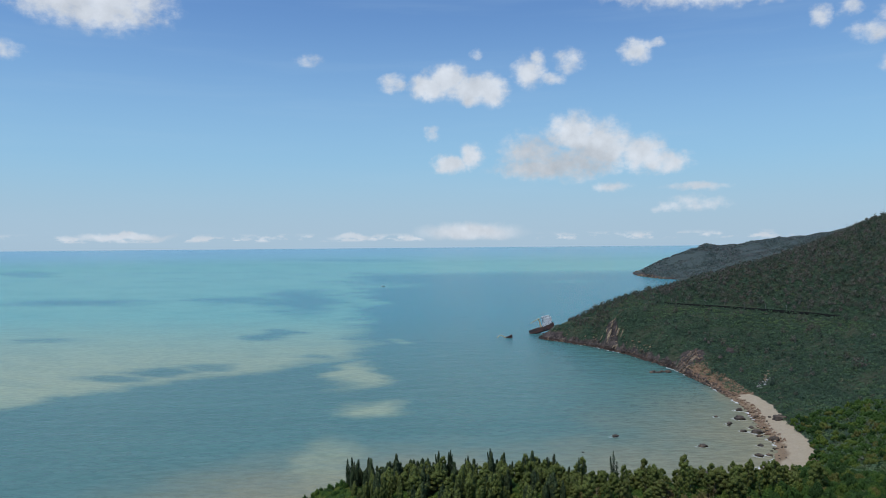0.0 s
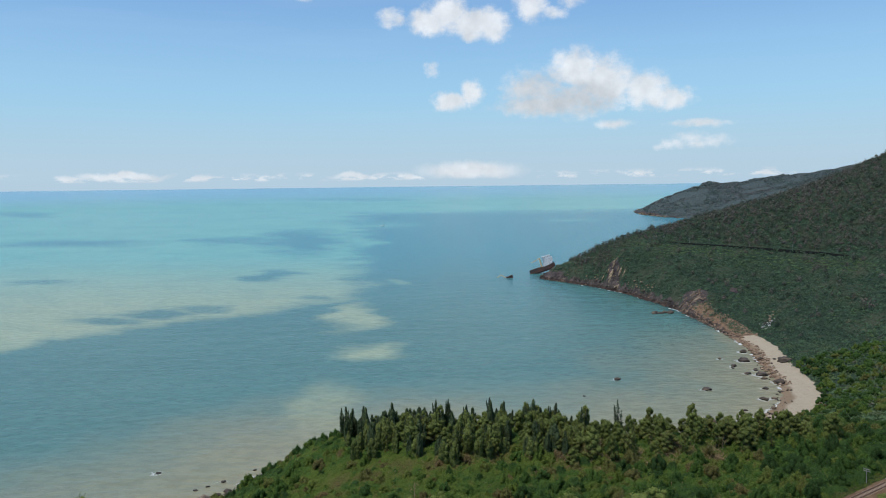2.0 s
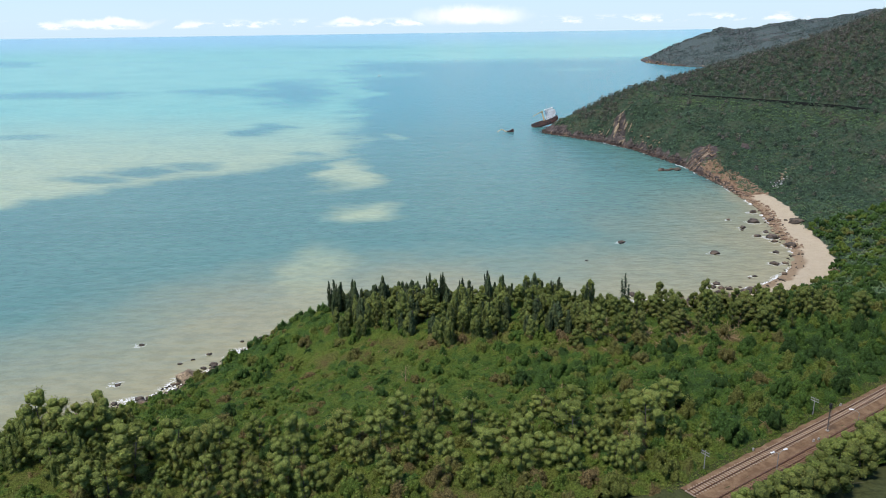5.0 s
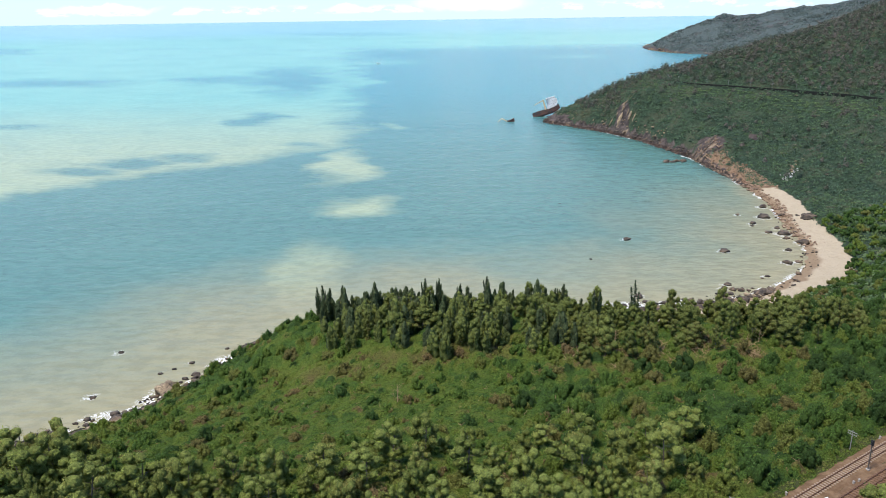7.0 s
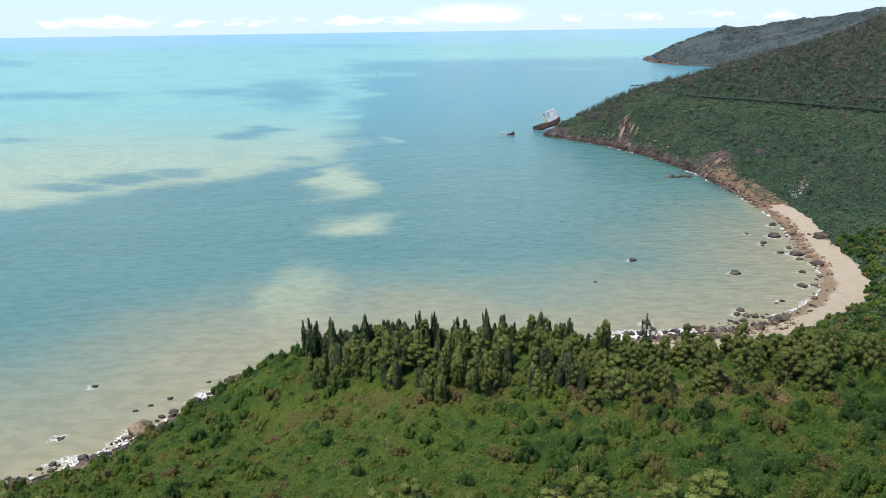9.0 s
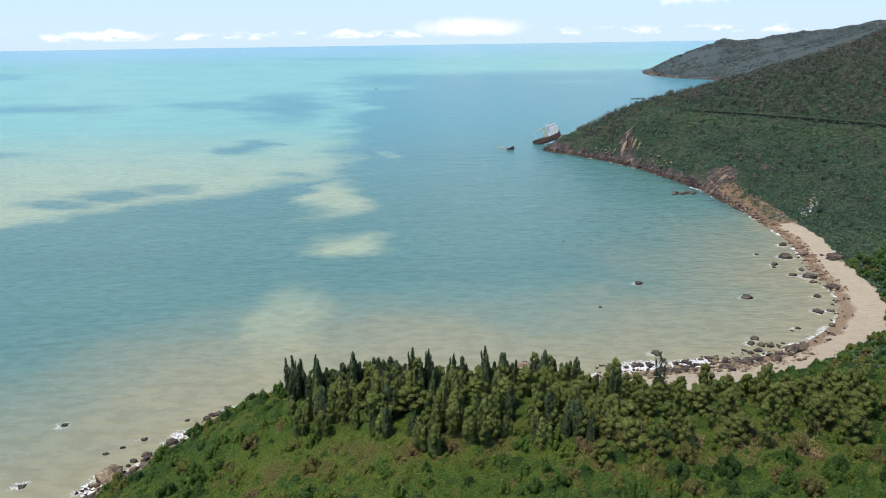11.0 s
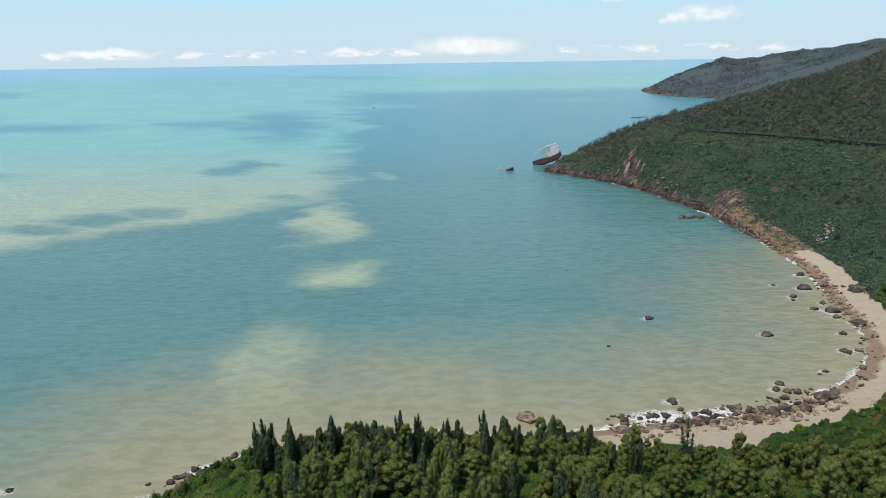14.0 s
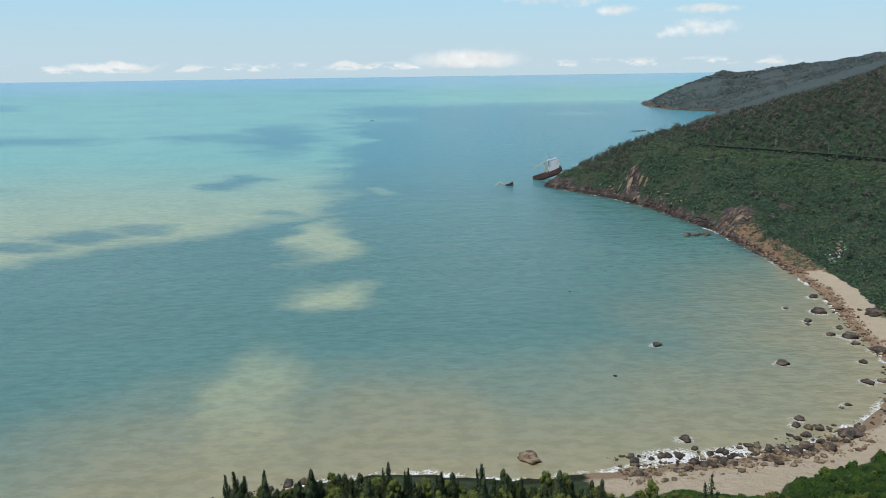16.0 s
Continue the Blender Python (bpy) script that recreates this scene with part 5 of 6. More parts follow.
def boulder_mesh(seed, mat, subdiv=3, flat=0.62):
    bm = fresh()
    bmesh.ops.create_icosphere(bm, subdivisions=subdiv, radius=0.5)
    off = Vector((seed * 3.1, seed * 1.7, seed * 5.3))
    for v in bm.verts:
        p = v.co.normalized()
        k = 1 + 0.5 * noise.noise(p * 1.4 + off) + 0.26 * abs(noise.noise(p * 2.9 + off)) - 0.08 + 0.09 * noise.noise(p * 7 + off)
        v.co = Vector((p.x, p.y, p.z * flat)) * 0.5 * k
    me = bpy.data.meshes.new("boulder")
    bm.to_mesh(me)
    bm.free()
    me.materials.append(mat)
    return smoothed(me)


DARK_SHAPES = [boulder_mesh(s, M_ROCK) for s in range(1, 7)]
TAN_SHAPES = [boulder_mesh(s, M_ROCK_TAN) for s in range(11, 15)]


def boulder(x, y, s, shapes, label, group, rnd, rise=0.0):
    s = s * (0.84 if s < 5 else 0.76)
    z = max(height(x, y), -0.25)
    ob = new("boulder", rnd.choice(shapes))
    ob.matrix_basis = Matrix.LocRotScale((x, y, z + 0.16 * s + rise), Euler((rnd.uniform(-0.2, 0.2), rnd.uniform(-0.2, 0.2), rnd.uniform(0, 6.28))),
                                         (s * rnd.uniform(0.95, 1.15), s * rnd.uniform(0.8, 1.0), s * rnd.uniform(0.75, 1.05)))
    return tagged(ob, label, "boulder", group)


rnd = random.Random(8)
for x, y, s in BAY_ROCKS:
    tan = (x, y) == (28, 248)
    boulder(x, y, s * (1.2 if tan else 1.0 if s > 2 else 1.1), TAN_SHAPES if tan else DARK_SHAPES,
            "large brown cracked boulder standing alone in shallow water" if tan else "dark wet boulder standing in the shallow water", "boulders in the bay", rnd, -0.9 if tan else 0.0)
for x, y, s in BEACH_ROCKS:
    pale = s < 2.5 and y < 246
    boulder(x, y, s, TAN_SHAPES if pale else DARK_SHAPES, "tan rounded boulder on the beach" if pale else "dark grey boulder on the pale sand beach", "boulders on the beach", rnd)
for x, y, s in WEST_ROCKS:
    tan = s > 7
    boulder(x, y, s, TAN_SHAPES if tan else DARK_SHAPES, "huge tan boulder at the foot of the green slope" if tan else "brown wet boulder washed by white foam", "boulders on the west shore", rnd,
            -0.85 if x < -90 and y > 180 else 0.0)
for k in range(9):
    boulder(157 + k * 1.7, 517 + rnd.uniform(-2, 3), rnd.uniform(3.2, 6.0), DARK_SHAPES, "low dark reef rock just above the water", "reef rocks", rnd, -0.3)
for k in range(8):
    boulder(331 + k * 3.5, 1325 + k * 2 + rnd.uniform(-3, 3), rnd.uniform(5, 9), DARK_SHAPES, "dark skerry far out off the point", "skerries", rnd, -0.8)
for k in range(11):
    boulder(211 + k * 0.9 + rnd.uniform(-1, 1), 443 + k * 1.5 + rnd.uniform(-1.5, 1.5), rnd.uniform(1.2, 2.6), [TAN_SHAPES[0]], "pale boulder in the dry stream bed", "stream boulders", rnd)


def slab(x, y, long, shape, rnd):
    """A bare sheet of rock lying along the slope."""
    gx_, gy_ = (height(x + 3, y) - height(x - 3, y)) / 6, (height(x, y + 3) - height(x, y - 3)) / 6
    up = Vector((-gx_, -gy_, 1)).normalized()
    fall = (Vector((gx_, gy_, gx_ * gx_ + gy_ * gy_)).normalized() + Vector((0.2, 0.35, 0)) * rnd.uniform(0.4, 1.0))
    fall = (fall - up * fall.dot(up)).normalized()
    m = Matrix((fall, up.cross(fall), up)).transposed().to_4x4()
    ob = new("rock_slab", shape)
    ob.matrix_basis = Matrix.Translation((x, y, height(x, y) + 0.3)) @ m @ Matrix.Diagonal((long, long * rnd.uniform(0.22, 0.36), long * 0.22, 1))
    return tagged(ob, "pale bare rock slab lying on the steep slope", "rock slab", "slabs on the cliff")


for k in range(13):
    u = rnd.random()
    slab(148 + 17 * u + rnd.uniform(-2.5, 2.5), 630 + 30 * rnd.random(), rnd.uniform(3.5, 9), TAN_SHAPES[k % 4], rnd)
for k in range(7):
    slab(186 + rnd.uniform(-5, 7), 515 + 22 * rnd.random(), rnd.uniform(6, 13), DARK_SHAPES[k % 6], rnd)


def rubble(name, mat, x, y, size, label):
    """Many small stones in one mesh."""
    bm = fresh()
    bmesh.ops.create_icosphere(bm, subdivisions=1, radius=0.5)
    base = np.array([v.co[:] for v in bm.verts])
    tris = np.array([[v.index for v in f.verts] for f in bm.faces])
    bm.free()
    n = len(x)
    z = np.maximum(land(x, y)[0], -0.1)
    warp = 1 + rng.uniform(-0.28, 0.28, (n, len(base), 1))
    v = base[None] * warp * size[:, None, None] * np.stack([rng.uniform(0.8, 1.3, n), rng.uniform(0.7, 1.1, n), rng.uniform(0.45, 0.8, n)], -1)[:, None, :]
    ang = rng.uniform(0, 6.28, n)[:, None]
    px, py = v[..., 0] * np.cos(ang) - v[..., 1] * np.sin(ang), v[..., 0] * np.sin(ang) + v[..., 1] * np.cos(ang)
    v = np.stack([px + x[:, None], py + y[:, None], v[..., 2] + (z + size * 0.12)[:, None]], -1).reshape(-1, 3)
    f = (tris[None] + (np.arange(n) * len(base))[:, None, None]).reshape(-1, 3)
    me = raw_mesh(name, v, f)
    me.materials.append(mat)
    return tagged(new(name, me), label, "stones", kind="stuff")


def along_shore(first, last, n, lo, hi):
    """n random places between lo and hi metres inland along the waterline's points first to last."""
    line = COAST[first:last + 1]
    seg = np.linalg.norm(np.diff(line, axis=0), axis=1)
    s = rng.uniform(0, seg.sum(), n)
    k = np.searchsorted(np.cumsum(seg), s)
    f = (s - np.r_[0, np.cumsum(seg)][k]) / seg[k]
    a, b = line[k], line[k + 1]
    p = a + (b - a) * f[:, None]
    t = (b - a) / seg[k][:, None]
    inland = np.stack([t[:, 1], -t[:, 0]], -1)
    p = p + inland * rng.uniform(lo, hi, (n, 1))
    return p[:, 0], p[:, 1]


def stone_sizes(n, small, big):
    return small + (big - small) * rng.random(n) ** 3


x, y = along_shore(14, 17, 300, -8, 4)
rubble("shore_stones", M_ROCK, x, y, stone_sizes(300, 0.4, 3.0), "dark stones piled along the waterline")
x, y = along_shore(14, 17, 520, -3, 9)
rubble("tan_stones", M_ROCK_TAN, x, y, stone_sizes(520, 0.4, 2.0), "tan stones on the upper beach")
x, y = along_shore(17, 23, 240, -3, 5)
rubble("beach_stones", M_ROCK, x, y, stone_sizes(240, 0.25, 1.5), "small dark stones scattered on the sand")
x, y = along_shore(4, 11, 700, -4, 7)
rubble("west_stones", M_ROCK, x, y, stone_sizes(700, 0.5, 2.8), "brown stones along the foot of the slope")
x, y = along_shore(4, 11, 200, 0, 7)
rubble("west_tan_stones", M_ROCK_TAN, x, y, stone_sizes(200, 0.5, 2.2), "tan stones along the foot of the slope")
x, y = along_shore(24, 27, 1500, -2, 15)
xb, yb = along_shore(20, 24, 500, -2, 5)
x, y = np.r_[x, xb], np.r_[y, yb]
rubble("cobbles", M_COBBLE, x, y, stone_sizes(2000, 0.4, 2.0), "orange-tan cobbles between beach and cliff")
x, y = along_shore(24, 33, 900, -2, 3)
rubble("cliff_stones", M_ROCK, x, y, stone_sizes(900, 0.6, 2.6), "dark broken rock along the foot of the cliff")
x, y = along_shore(28, 31, 120, 0, 8)
rubble("cliff_tan_stones", M_ROCK_TAN, x, y, stone_sizes(120, 0.8, 3.0), "tan blocks fallen below the cliff")
x, y = along_shore(39, 42, 160, -6, 8)
rubble("cape_stones", M_ROCK_TAN, x, y, stone_sizes(160, 2, 8), "pale rocks around the distant cape")

f = rng.random(90)
x, y = 203 + 11 * f + rng.normal(0, 1.6, 90), 432 + 15 * f + rng.normal(0, 1.0, 90)
rubble("stream_stones", M_PALE_STONE, x, y, stone_sizes(90, 0.4, 1.6), "pale washed stones in the stream bed above the beach")

# ------------------------------------------------------------------ the wrecked ship on the point


def wrecked_ship():
    """Stern half of a small freighter, bow under water; x towards the stern, z up, 0 at the keel line."""
    ship = new("shipwreck")
    bm = fresh()
    # hull sections from the broken end to the stern: x, half beam at deck, half beam at keel, sheer
    secs = [(-17, 4.2, 3.6, 5.2), (-12, 5.0, 4.3, 5.2), (-4, 5.2, 4.5, 5.3), (4, 5.2, 4.3, 5.6), (9, 5.0, 3.2, 6.3), (12, 4.5, 1.6, 6.9), (14, 3.8, 0.6, 7.3)]
    rows = []
    for k, (x, w, b, s) in enumerate(secs):
        rise = 0 if x < 8 else (x - 8) * 0.5
        rows.append([bm.verts.new(c) for c in ((x, -b, rise), (x, -w, rise + 1.6), (x, -w, s * 0.62), (x, -w, s), (x, w, s), (x, w, s * 0.62), (x, w, rise + 1.6), (x, b, rise))])
    for r0, r1 in zip(rows[:-1], rows[1:]):
        for k in range(8):
            bm.faces.new((r0[k], r0[(k + 1) % 8], r1[(k + 1) % 8], r1[k]))
    bm.faces.new(rows[0])
    bm.faces.new(list(reversed(rows[-1])))
    bmesh.ops.recalc_face_normals(bm, faces=bm.faces)
    hull = part("hull", bm, M_RUSTED_HULL, ship, "rust-red ship hull")
    for s in (-1, 1):
        bm = fresh()
        for a, b in zip(secs[:-1], secs[1:]):
            va, vb = (a[0], s * (a[1] + 0.06), a[3]), (b[0], s * (b[1] + 0.06), b[3])
            mid = [(va[i] + vb[i]) / 2 for i in range(3)]
            ang = math.atan2(vb[1] - va[1], vb[0] - va[0])
            box(bm, (mid[0], mid[1], mid[2] - 0.35), (math.dist(va[:2], vb[:2]) + 0.1, 0.16, 2.1), Matrix.Rotation(ang, 4, "Z"))
        part("bulwark", bm, M_DARK_HULL, hull, "dark rusted bulwark")
    for x in (1.2, 4.4):
        # a solid black block stands for the shade inside each hole
        bm = fresh()
        box(bm, (x, -5.22, 2.4), (1.7, 0.25, 2.6), None, 0.1)
        part("breach_dark", bm, M_BLACK, hull, "black block standing for the shade inside a torn hull")
    bm = fresh()
    box(bm, (-8, 0, 5.9), (9, 7, 1.3), None, 0.1)
    part("hatch_coaming", bm, M_DARK_HULL, ship)
    bm = fresh()
    for k in range(9):
        box(bm, (-16 + k * 1.5, -4.6 + (k % 3) * 0.2, 6.0 + (k % 2) * 0.2), (0.25, 0.25, 1.4))
    part("stanchions", bm, M_DARK_HULL, ship)
    # deckhouse tiers
    for k in range(4):
        bm = fresh()
        wide, long = 9.0 - 0.4 * k, 11.0 - 0.5 * k
        z = 6.1 + 3.0 * k
        box(bm, (6.2 + 0.15 * k, 0, z + 1.48), (long, wide, 2.95), None, 0.08)
        tier = part("deckhouse_tier", bm, M_WHITE_PAINT, ship, "white deckhouse tier")
        bm = fresh()
        box(bm, (6.2 + 0.15 * k, 0, z + 3.0), (long + 0.3, wide + 0.3, 0.14), None, 0.03)
        part("deck_edge", bm, M_WHITE_PAINT, tier)
        for j in range(5):
            bm = fresh()
            box(bm, (6.2 + 0.15 * k - long / 2 + long * (j + 0.5) / 5, -wide / 2 - 0.02, z + 1.7), (0.55 if k < 3 else 1.3, 0.1, 0.55), None, 0.02)
            part("window", bm, M_GLASS_DARK, tier)
    bm = fresh()
    box(bm, (2.6, 0, 17.2), (2.2, 13.0, 0.3), None, 0.05)
    for s in (-1, 1):
        box(bm, (2.6, s * 6.3, 17.8), (2.2, 0.2, 1.0), None, 0.03)
    part("bridge_wing", bm, M_WHITE_PAINT, ship)
    bm = fresh()
    box(bm, (12.0, 0, 12.5), (2.4, 3.2, 6.0), None, 0.4)
    part("funnel", bm, M_WHITE_PAINT, ship, "white funnel with rust streaks")
    bm = fresh()
    rod(bm, (5.0, 0, 17.8), (5.0, 0, 25.0), 0.22, 0.1, 8)
    rod(bm, (5.0, -1.6, 22.6), (5.0, 1.6, 22.6), 0.08, 0.08, 6)
    box(bm, (5.0, 0, 21.0), (0.9, 2.4, 0.3))
    part("mast", bm, M_GALV, ship)
    # cargo crane with its jib swung forward
    bm = fresh()
    rod(bm, (-1.6, 0, 5.6), (-1.6, 0, 17.0), 1.1, 0.8, 12)
    box(bm, (-1.6, 0, 16.8), (2.2, 2.2, 1.6), None, 0.2)
    crane = part("crane_post", bm, M_BUFF, ship, "buff crane post")
    bm = fresh()
    for s in (-0.55, 0.55):
        rod(bm, (-1.6, s, 17.0), (-12.6, s * 0.5, 14.4), 0.42, 0.3, 8)
    for k in range(6):
        x = -3.0 - k * 1.6
        rod(bm, (x, -0.5, 16.6 - k * 0.38), (x - 0.8, 0.5, 16.4 - k * 0.38), 0.1, 0.1, 6)
    part("crane_jib", bm, M_BUFF, crane, "buff crane jib")
    return ship


ship = tagged(wrecked_ship(), "wrecked rusty freighter with white deckhouse aground on rocks", "ship")
ship.matrix_basis = Matrix.Translation((110.5, 772, 2.2)) @ Euler((radians(-3), radians(-17), radians(-8))).to_matrix().to_4x4() @ Matrix.Diagonal((0.92, 0.92, 0.88, 1))


def sunken_bow():
    bow = new("sunken_bow")
    bm = fresh()
    rows = []
    for x, w, top in ((0, 2.8, 2.6), (3.5, 2.6, 3.4), (6.5, 1.6, 4.2), (8.5, 0.3, 5.0)):
        rows.append([bm.verts.new(c) for c in ((x, -w * 0.6, -2), (x, -w, top), (x, w, top), (x, w * 0.6, -2))])
    for r0, r1 in zip(rows[:-1], rows[1:]):
        for k in range(4):
            bm.faces.new((r0[k], r0[(k + 1) % 4], r1[(k + 1) % 4], r1[k]))
    bm.faces.new(rows[0])
    bm.faces.new(list(reversed(rows[-1])))
    bmesh.ops.recalc_face_normals(bm, faces=bm.faces)
    part("hull", bm, M_RUSTED_HULL, bow, "rust-red tilted bow")
    bm = fresh()
    box(bm, (2.0, -0.4, 3.0), (2.4, 3.2, 1.0), Matrix.Rotation(0.3, 4, "Y"), 0.1)
    part("windlass", bm, M_DARK_HULL, bow)
    bm = fresh()
    for s in (-0.5, 0.5):
        rod(bm, (0.6, s, 1.8), (-5.2, s * 0.7, 6.8), 0.55, 0.48, 8)
        rod(bm, (-5.2, s * 0.7, 6.8), (-10.6, s * 0.4, 4.6), 0.48, 0.36, 8)
    for k in range(5):
        x, z = 0.2 - k * 1.15, 2.1 + k * 0.98
        rod(bm, (x, -0.5, z), (x - 0.5, 0.5, z + 0.3), 0.12, 0.12, 6)
    part("crane_jib", bm, M_BUFF, bow, "buff folded crane jib")
    return bow


bow = tagged(sunken_bow(), "half-sunken rusty bow with a folded buff crane jib", "shipwreck")
bow.matrix_basis = pose(65.5, 737, -1.9, 0, -12, -6) @ Matrix.Diagonal((0.85, 0.85, 0.85, 1))


def small_boat(x, y, turn):
    boat = new("fishing_boat")
    bm = fresh()
    rows = []
    for px, w, z in ((-4.5, 0.9, 0.9), (-2, 1.3, 0.8), (2, 1.3, 0.9), (4.8, 0.1, 1.6)):
        rows.append([bm.verts.new(c) for c in ((px, -w * 0.5, -0.3), (px, -w, z), (px, w, z), (px, w * 0.5, -0.3))])
    for r0, r1 in zip(rows[:-1], rows[1:]):
        for k in range(4):
            bm.faces.new((r0[k], r0[(k + 1) % 4], r1[(k + 1) % 4], r1[k]))
    bm.faces.new(rows[0])
    bm.faces.new(list(reversed(rows[-1])))
    bmesh.ops.recalc_face_normals(bm, faces=bm.faces)
    part("hull", bm, M_WHITE_PAINT, boat)
    bm = fresh()
    box(bm, (-1.5, 0, 1.7), (2.6, 1.7, 1.8), None, 0.1)
    part("cabin", bm, M_WHITE_PAINT, boat)
    boat.matrix_basis = pose(x, y, 0, 0, 0, turn)
    return tagged(boat, "small white fishing boat far out on the sea", "boat")


small_boat(-139, 1722, 20)

# ------------------------------------------------------------------ the near railway


def beside(s, off, z=0.0):
    """A place s metres along the line and off metres to its left."""
    q = RAIL_A + RAIL_DIR * s + RAIL_SIDE * off
    return Vector((q[0], q[1], RAIL_Z + z))


LINE_TURN = math.degrees(math.atan2(RAIL_DIR[1], RAIL_DIR[0]))
S0, S1 = 18.0, 112.0


def bed(name, off, half, mat, label):
    bm = fresh()
    n = 60
    rows = []
    for k in range(n + 1):
        s = S0 + (S1 - S0) * k / n
        j = [rnd.uniform(-0.25, 0.25) for _ in range(2)]
        rows.append([bm.verts.new(beside(s, off + o, z)) for o, z in ((half + 0.7 + j[0], -0.05), (half, 0.16), (-half, 0.16), (-half - 0.7 + j[1], -0.05))])
    for r0, r1 in zip(rows[:-1], rows[1:]):
        for k in range(3):
            bm.faces.new((r0[k], r0[k + 1], r1[k + 1], r1[k]))
    bmesh.ops.recalc_face_normals(bm, faces=bm.faces)
    return tagged(part(name, bm, mat), label, "ballast", kind="structure")


bed("trackbed", 0.0, 1.5, M_BALLAST, "reddish brown ballast under the first track")
bed("trackbed", -3.7, 1.3, M_BALLAST, "reddish brown ballast under the second track")


def railway_track(off, sleeper_mat, label):
    track = new("railway_track")
    for o in (-0.535, 0.535):
        bm = fresh()
        box(bm, (0, 0, 0.145), (S1 - S0, 0.07, 0.045), None, 0.012)
        box(bm, (0, 0, 0.08), (S1 - S0, 0.02, 0.11))
        box(bm, (0, 0, 0.015), (S1 - S0, 0.13, 0.03))
        rail = part("rail", bm, M_RAIL, track, "rusty steel rail")
        rail.matrix_basis = pose(*beside((S0 + S1) / 2, off + o, 0.26), 0, 0, LINE_TURN)
    bm = fresh()
    box(bm, (0, 0, 0), (0.24, 1.9, 0.18), None, 0.025)
    first = part("sleeper", bm, sleeper_mat, track)
    first.matrix_basis = pose(*beside(S0, off, 0.185), 0, 0, LINE_TURN)
    n = int((S1 - S0) / 0.62)
    for k in range(1, n):
        ob = new("sleeper", first.data)
        ob.parent = track
        ob.matrix_basis = pose(*beside(S0 + k * 0.62, off + rnd.uniform(-0.03, 0.03), 0.185), 0, 0, LINE_TURN + rnd.uniform(-0.8, 0.8))
    return tagged(track, label, "railway track", "near railway tracks")


railway_track(0.0, M_SLEEPER, "single railway track with pale sleepers and rusty rails")
railway_track(-3.7, M_WOOD_SLEEPER, "railway track with dark timber sleepers and rusty rails")


def rail_signal(at):
    sig = new("railway_signal")
    bm = fresh()
    rod(bm, (0, 0, 0), (0, 0, 4.4), 0.09, 0.07, 10)
    part("post", bm, M_STEEL, sig)
    bm = fresh()
    box(bm, (0, 0, 0.1), (0.5, 0.5, 0.35), None, 0.03)
    part("footing", bm, M_PALE, sig, "pale concrete footing")
    bm = fresh()
    box(bm, (0, 0, 4.75), (0.5, 0.22, 1.0), None, 0.08)
    head = part("signal_head", bm, M_BLACK, sig, "black signal head")
    for z in (4.55, 4.95):
        bm = fresh()
        rod(bm, (0, -0.1, z), (0, -0.38, z + 0.02), 0.13, 0.13, 10)
        part("hood", bm, M_BLACK, head)
    bm = fresh()
    for s in (-0.16, 0.16):
        rod(bm, (s, 0.12, 0.2), (s, 0.12, 4.3), 0.018, 0.018, 5)
    for k in range(11):
        rod(bm, (-0.16, 0.12, 0.5 + k * 0.35), (0.16, 0.12, 0.5 + k * 0.35), 0.014, 0.014, 5)
    part("ladder", bm, M_STEEL, sig)
    sig.matrix_basis = Matrix.Translation(at) @ pose(0, 0, 0, 0, 0, LINE_TURN - 90)
    return tagged(sig, "dark railway signal on a steel post between tracks", "railway signal")


rail_signal(beside(51.6, -1.6, 0.05))


def lamp_post(at, arms, turn):
    lamp = new("lamp_post")
    bm = fresh()
    rod(bm, (0, 0, -0.1), (0, 0, 4.6), 0.07, 0.05, 8)
    part("pole", bm, M_GALV, lamp)
    for a in arms:
        c, s = math.cos(a), math.sin(a)
        bm = fresh()
        rod(bm, (0, 0, 4.55), (0.45 * c, 0.45 * s, 4.9), 0.035, 0.03, 6)
        rod(bm, (0.45 * c, 0.45 * s, 4.9), (0.95 * c, 0.95 * s, 5.05), 0.03, 0.03, 6)
        arm = part("arm", bm, M_GALV, lamp)
        bm = fresh()
        box(bm, (1.2 * c, 1.2 * s, 5.08), (0.75, 0.28, 0.16), Matrix.Rotation(a, 4, "Z"), 0.05)
        part("lamp_head", bm, M_LAMP, arm, "white lamp head")
    lamp.matrix_basis = Matrix.Translation(at) @ pose(0, 0, 0, 0, 0, turn)
    return tagged(lamp, "grey lamp post with white heads beside the railway", "lamp post", "railway lamps")


lamp_post(beside(31.5, -5.0), (0.0, math.pi), 20)
lamp_post(beside(53.5, -5.4), (math.pi * 0.9,), 0)
lamp_post(beside(79.0, -5.4), (math.pi * 0.9,), 0)


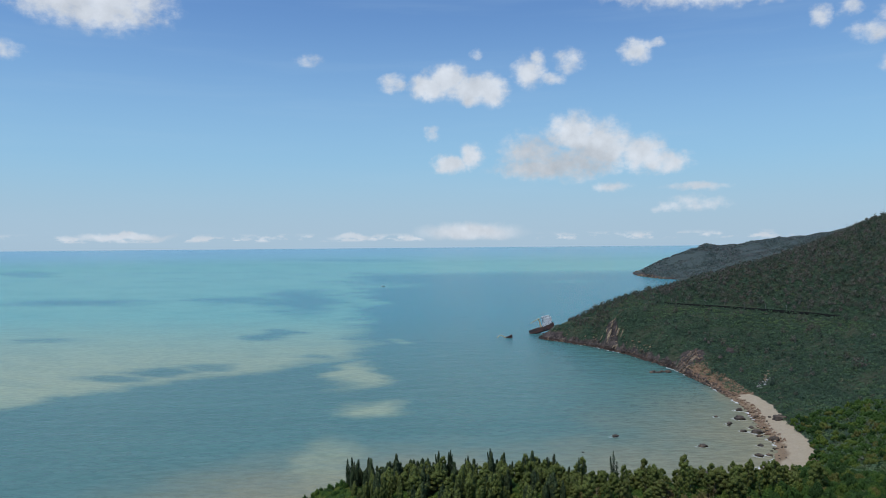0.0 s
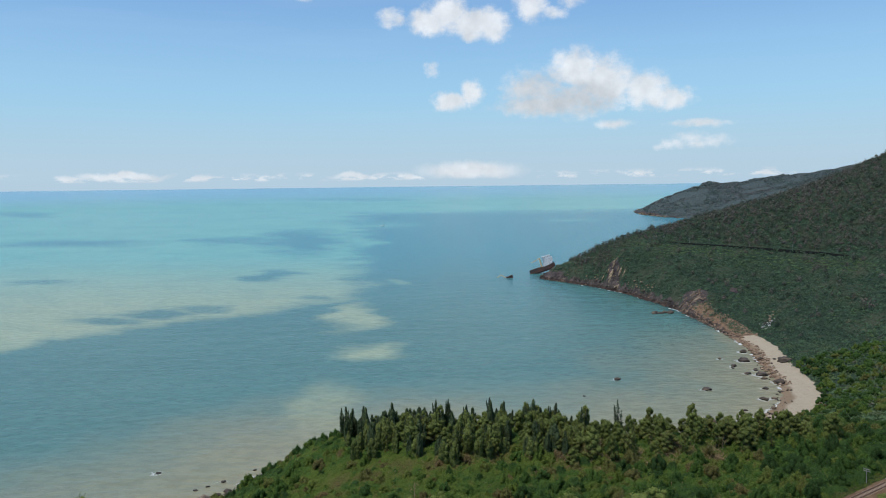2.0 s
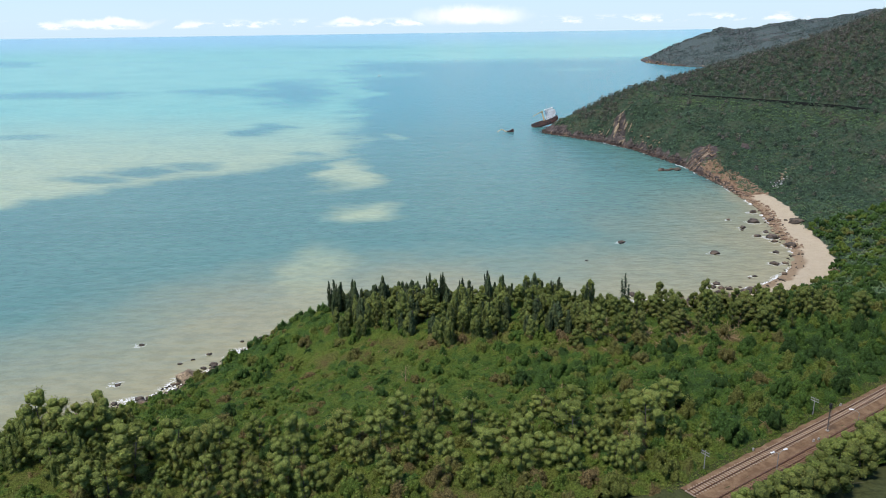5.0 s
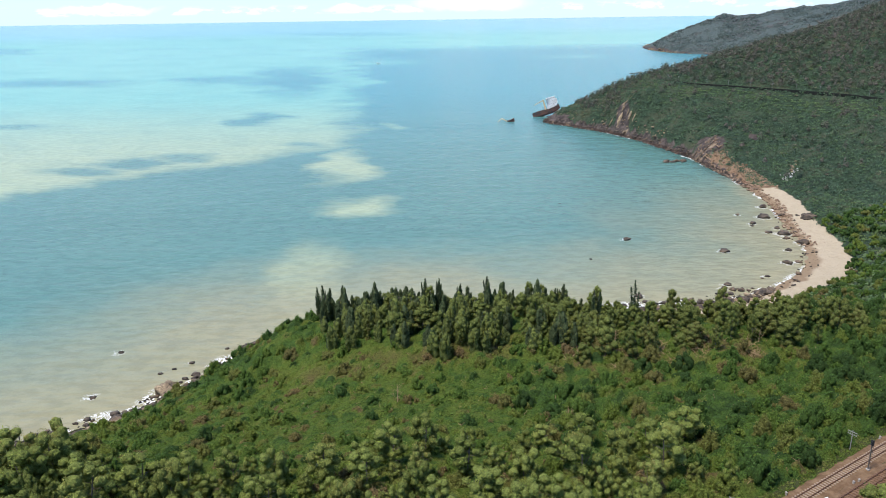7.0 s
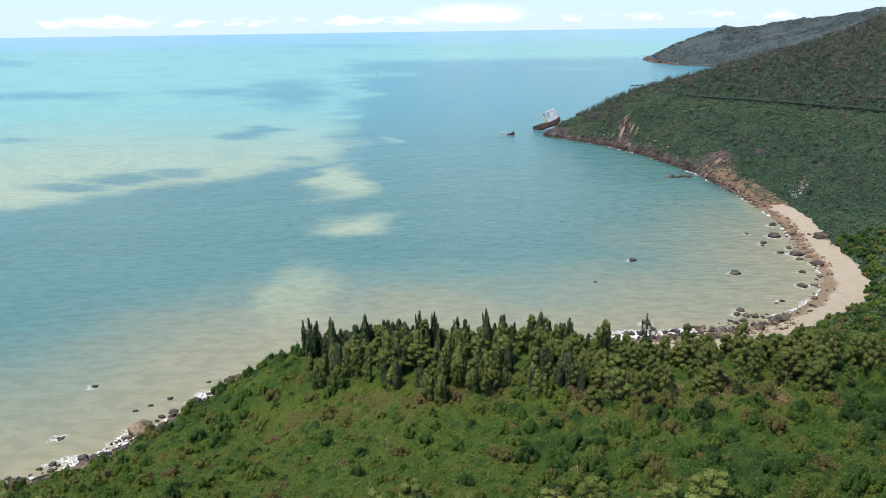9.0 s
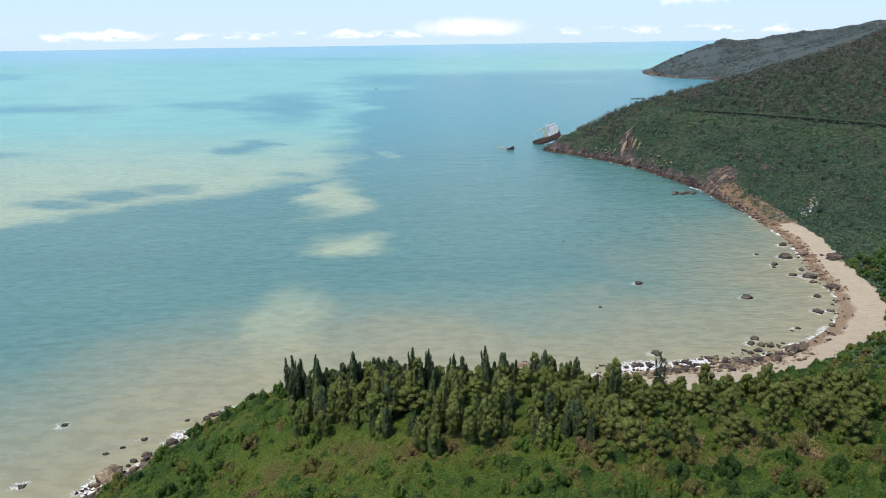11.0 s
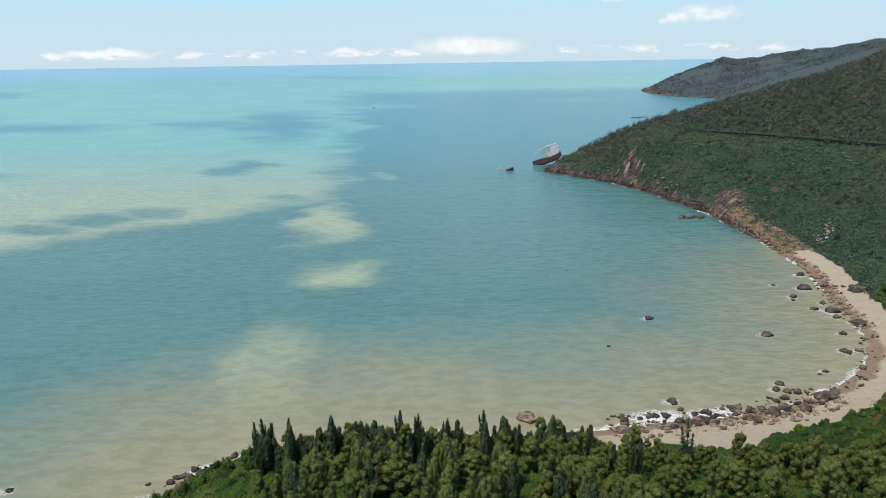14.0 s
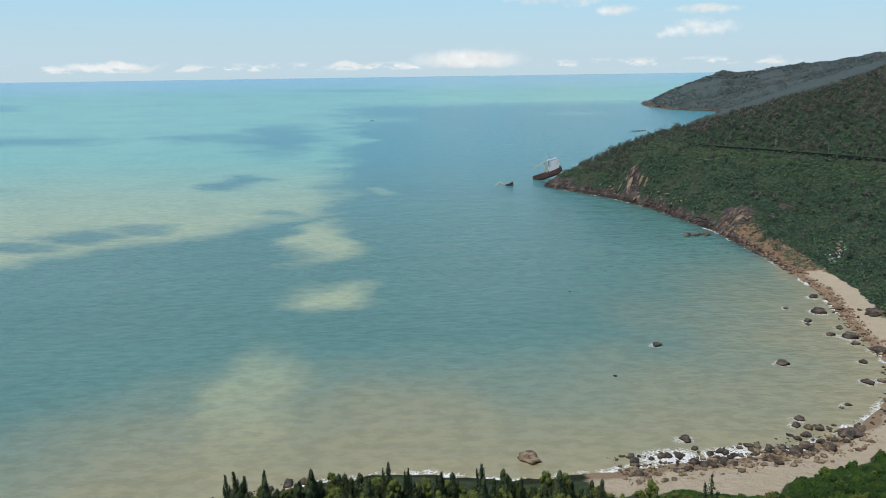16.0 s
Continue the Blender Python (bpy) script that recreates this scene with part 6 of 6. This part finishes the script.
def telegraph_pole(at, tall=4.6):
    pole = new("telegraph_pole")
    bm = fresh()
    rod(bm, (0, 0, -0.3), (0, 0, tall), 0.09, 0.07, 8)
    part("post", bm, M_GALV, pole)
    for z in (tall - 0.25, tall - 0.7):
        bm = fresh()
        box(bm, (0, 0, z), (1.5, 0.09, 0.09), None, 0.01)
        cross = part("crossarm", bm, M_GALV, pole)
        for x in (-0.65, -0.3, 0.3, 0.65):
            bm = fresh()
            rod(bm, (x, 0, z + 0.05), (x, 0, z + 0.22), 0.035, 0.025, 6)
            part("insulator", bm, M_PALE, cross)
    pole.matrix_basis = Matrix.Translation(at) @ pose(0, 0, 0, 0, 0, LINE_TURN + 90)
    return tagged(pole, "pale concrete telegraph pole with crossarms and insulators", "telegraph pole", "telegraph poles")


for s in (25.0, 55.0, 85.0):
    telegraph_pole(beside(s, 3.0, -0.2), 3.6)
for s, off in ((36.0, 1.9), (62.0, 1.9), (46.5, -2.2), (47.6, -2.4)):
    bm = fresh()
    box(bm, (0, 0, 0.25), (0.3, 0.3, 0.6), None, 0.04)
    ob = part("marker_block", bm, M_PALE)
    ob.matrix_basis = Matrix.Translation(beside(s, off, 0.0)) @ pose(0, 0, 0, 0, 0, LINE_TURN)
    tagged(ob, "small pale concrete block beside the railway track", "marker block", "railway marker blocks")

# ------------------------------------------------------------------ the far railway on its ledge


def ledge_point(s):
    seg = np.linalg.norm(np.diff(LEDGE, axis=0), axis=1)
    s = min(max(s, 0.0), seg.sum() - 0.01)
    k = int(np.searchsorted(np.cumsum(seg), s))
    f = (s - np.r_[0, np.cumsum(seg)][k]) / seg[k]
    t = (LEDGE[k + 1] - LEDGE[k]) / seg[k]
    return LEDGE[k] + (LEDGE[k + 1] - LEDGE[k]) * f, np.array([t[1], -t[0]])


bm = fresh()
rows = []
for k in range(90):
    q, side = ledge_point(k * 2.6)
    rows.append([bm.verts.new((*(q + side * o), 42.5 + z)) for o, z in ((3.4, -1.5), (3.4, 0.9), (3.0, 0.9), (3.0, 0.1), (-2.6, 0.1), (-2.6, -0.5))])
for r0, r1 in zip(rows[:-1], rows[1:]):
    for k in range(5):
        bm.faces.new((r0[k], r0[k + 1], r1[k + 1], r1[k]))
bmesh.ops.recalc_face_normals(bm, faces=bm.faces)
tagged(part("hill_trackbed", bm, M_LEDGE), "dark railway ledge with a low wall cut into the hill", "railway ledge", kind="structure")
first = None
for k in range(11):
    q, side = ledge_point(24 + k * 19)
    m = Matrix.Translation((*(q + side * -3.2), 42.2))
    if first is None:
        first = telegraph_pole((0, 0, 0), 5.0)
        first.matrix_basis = m
        tagged(first, "grey line pole beside the hillside railway", "line pole", "hillside line poles")
    else:
        copy_thing(first, m)
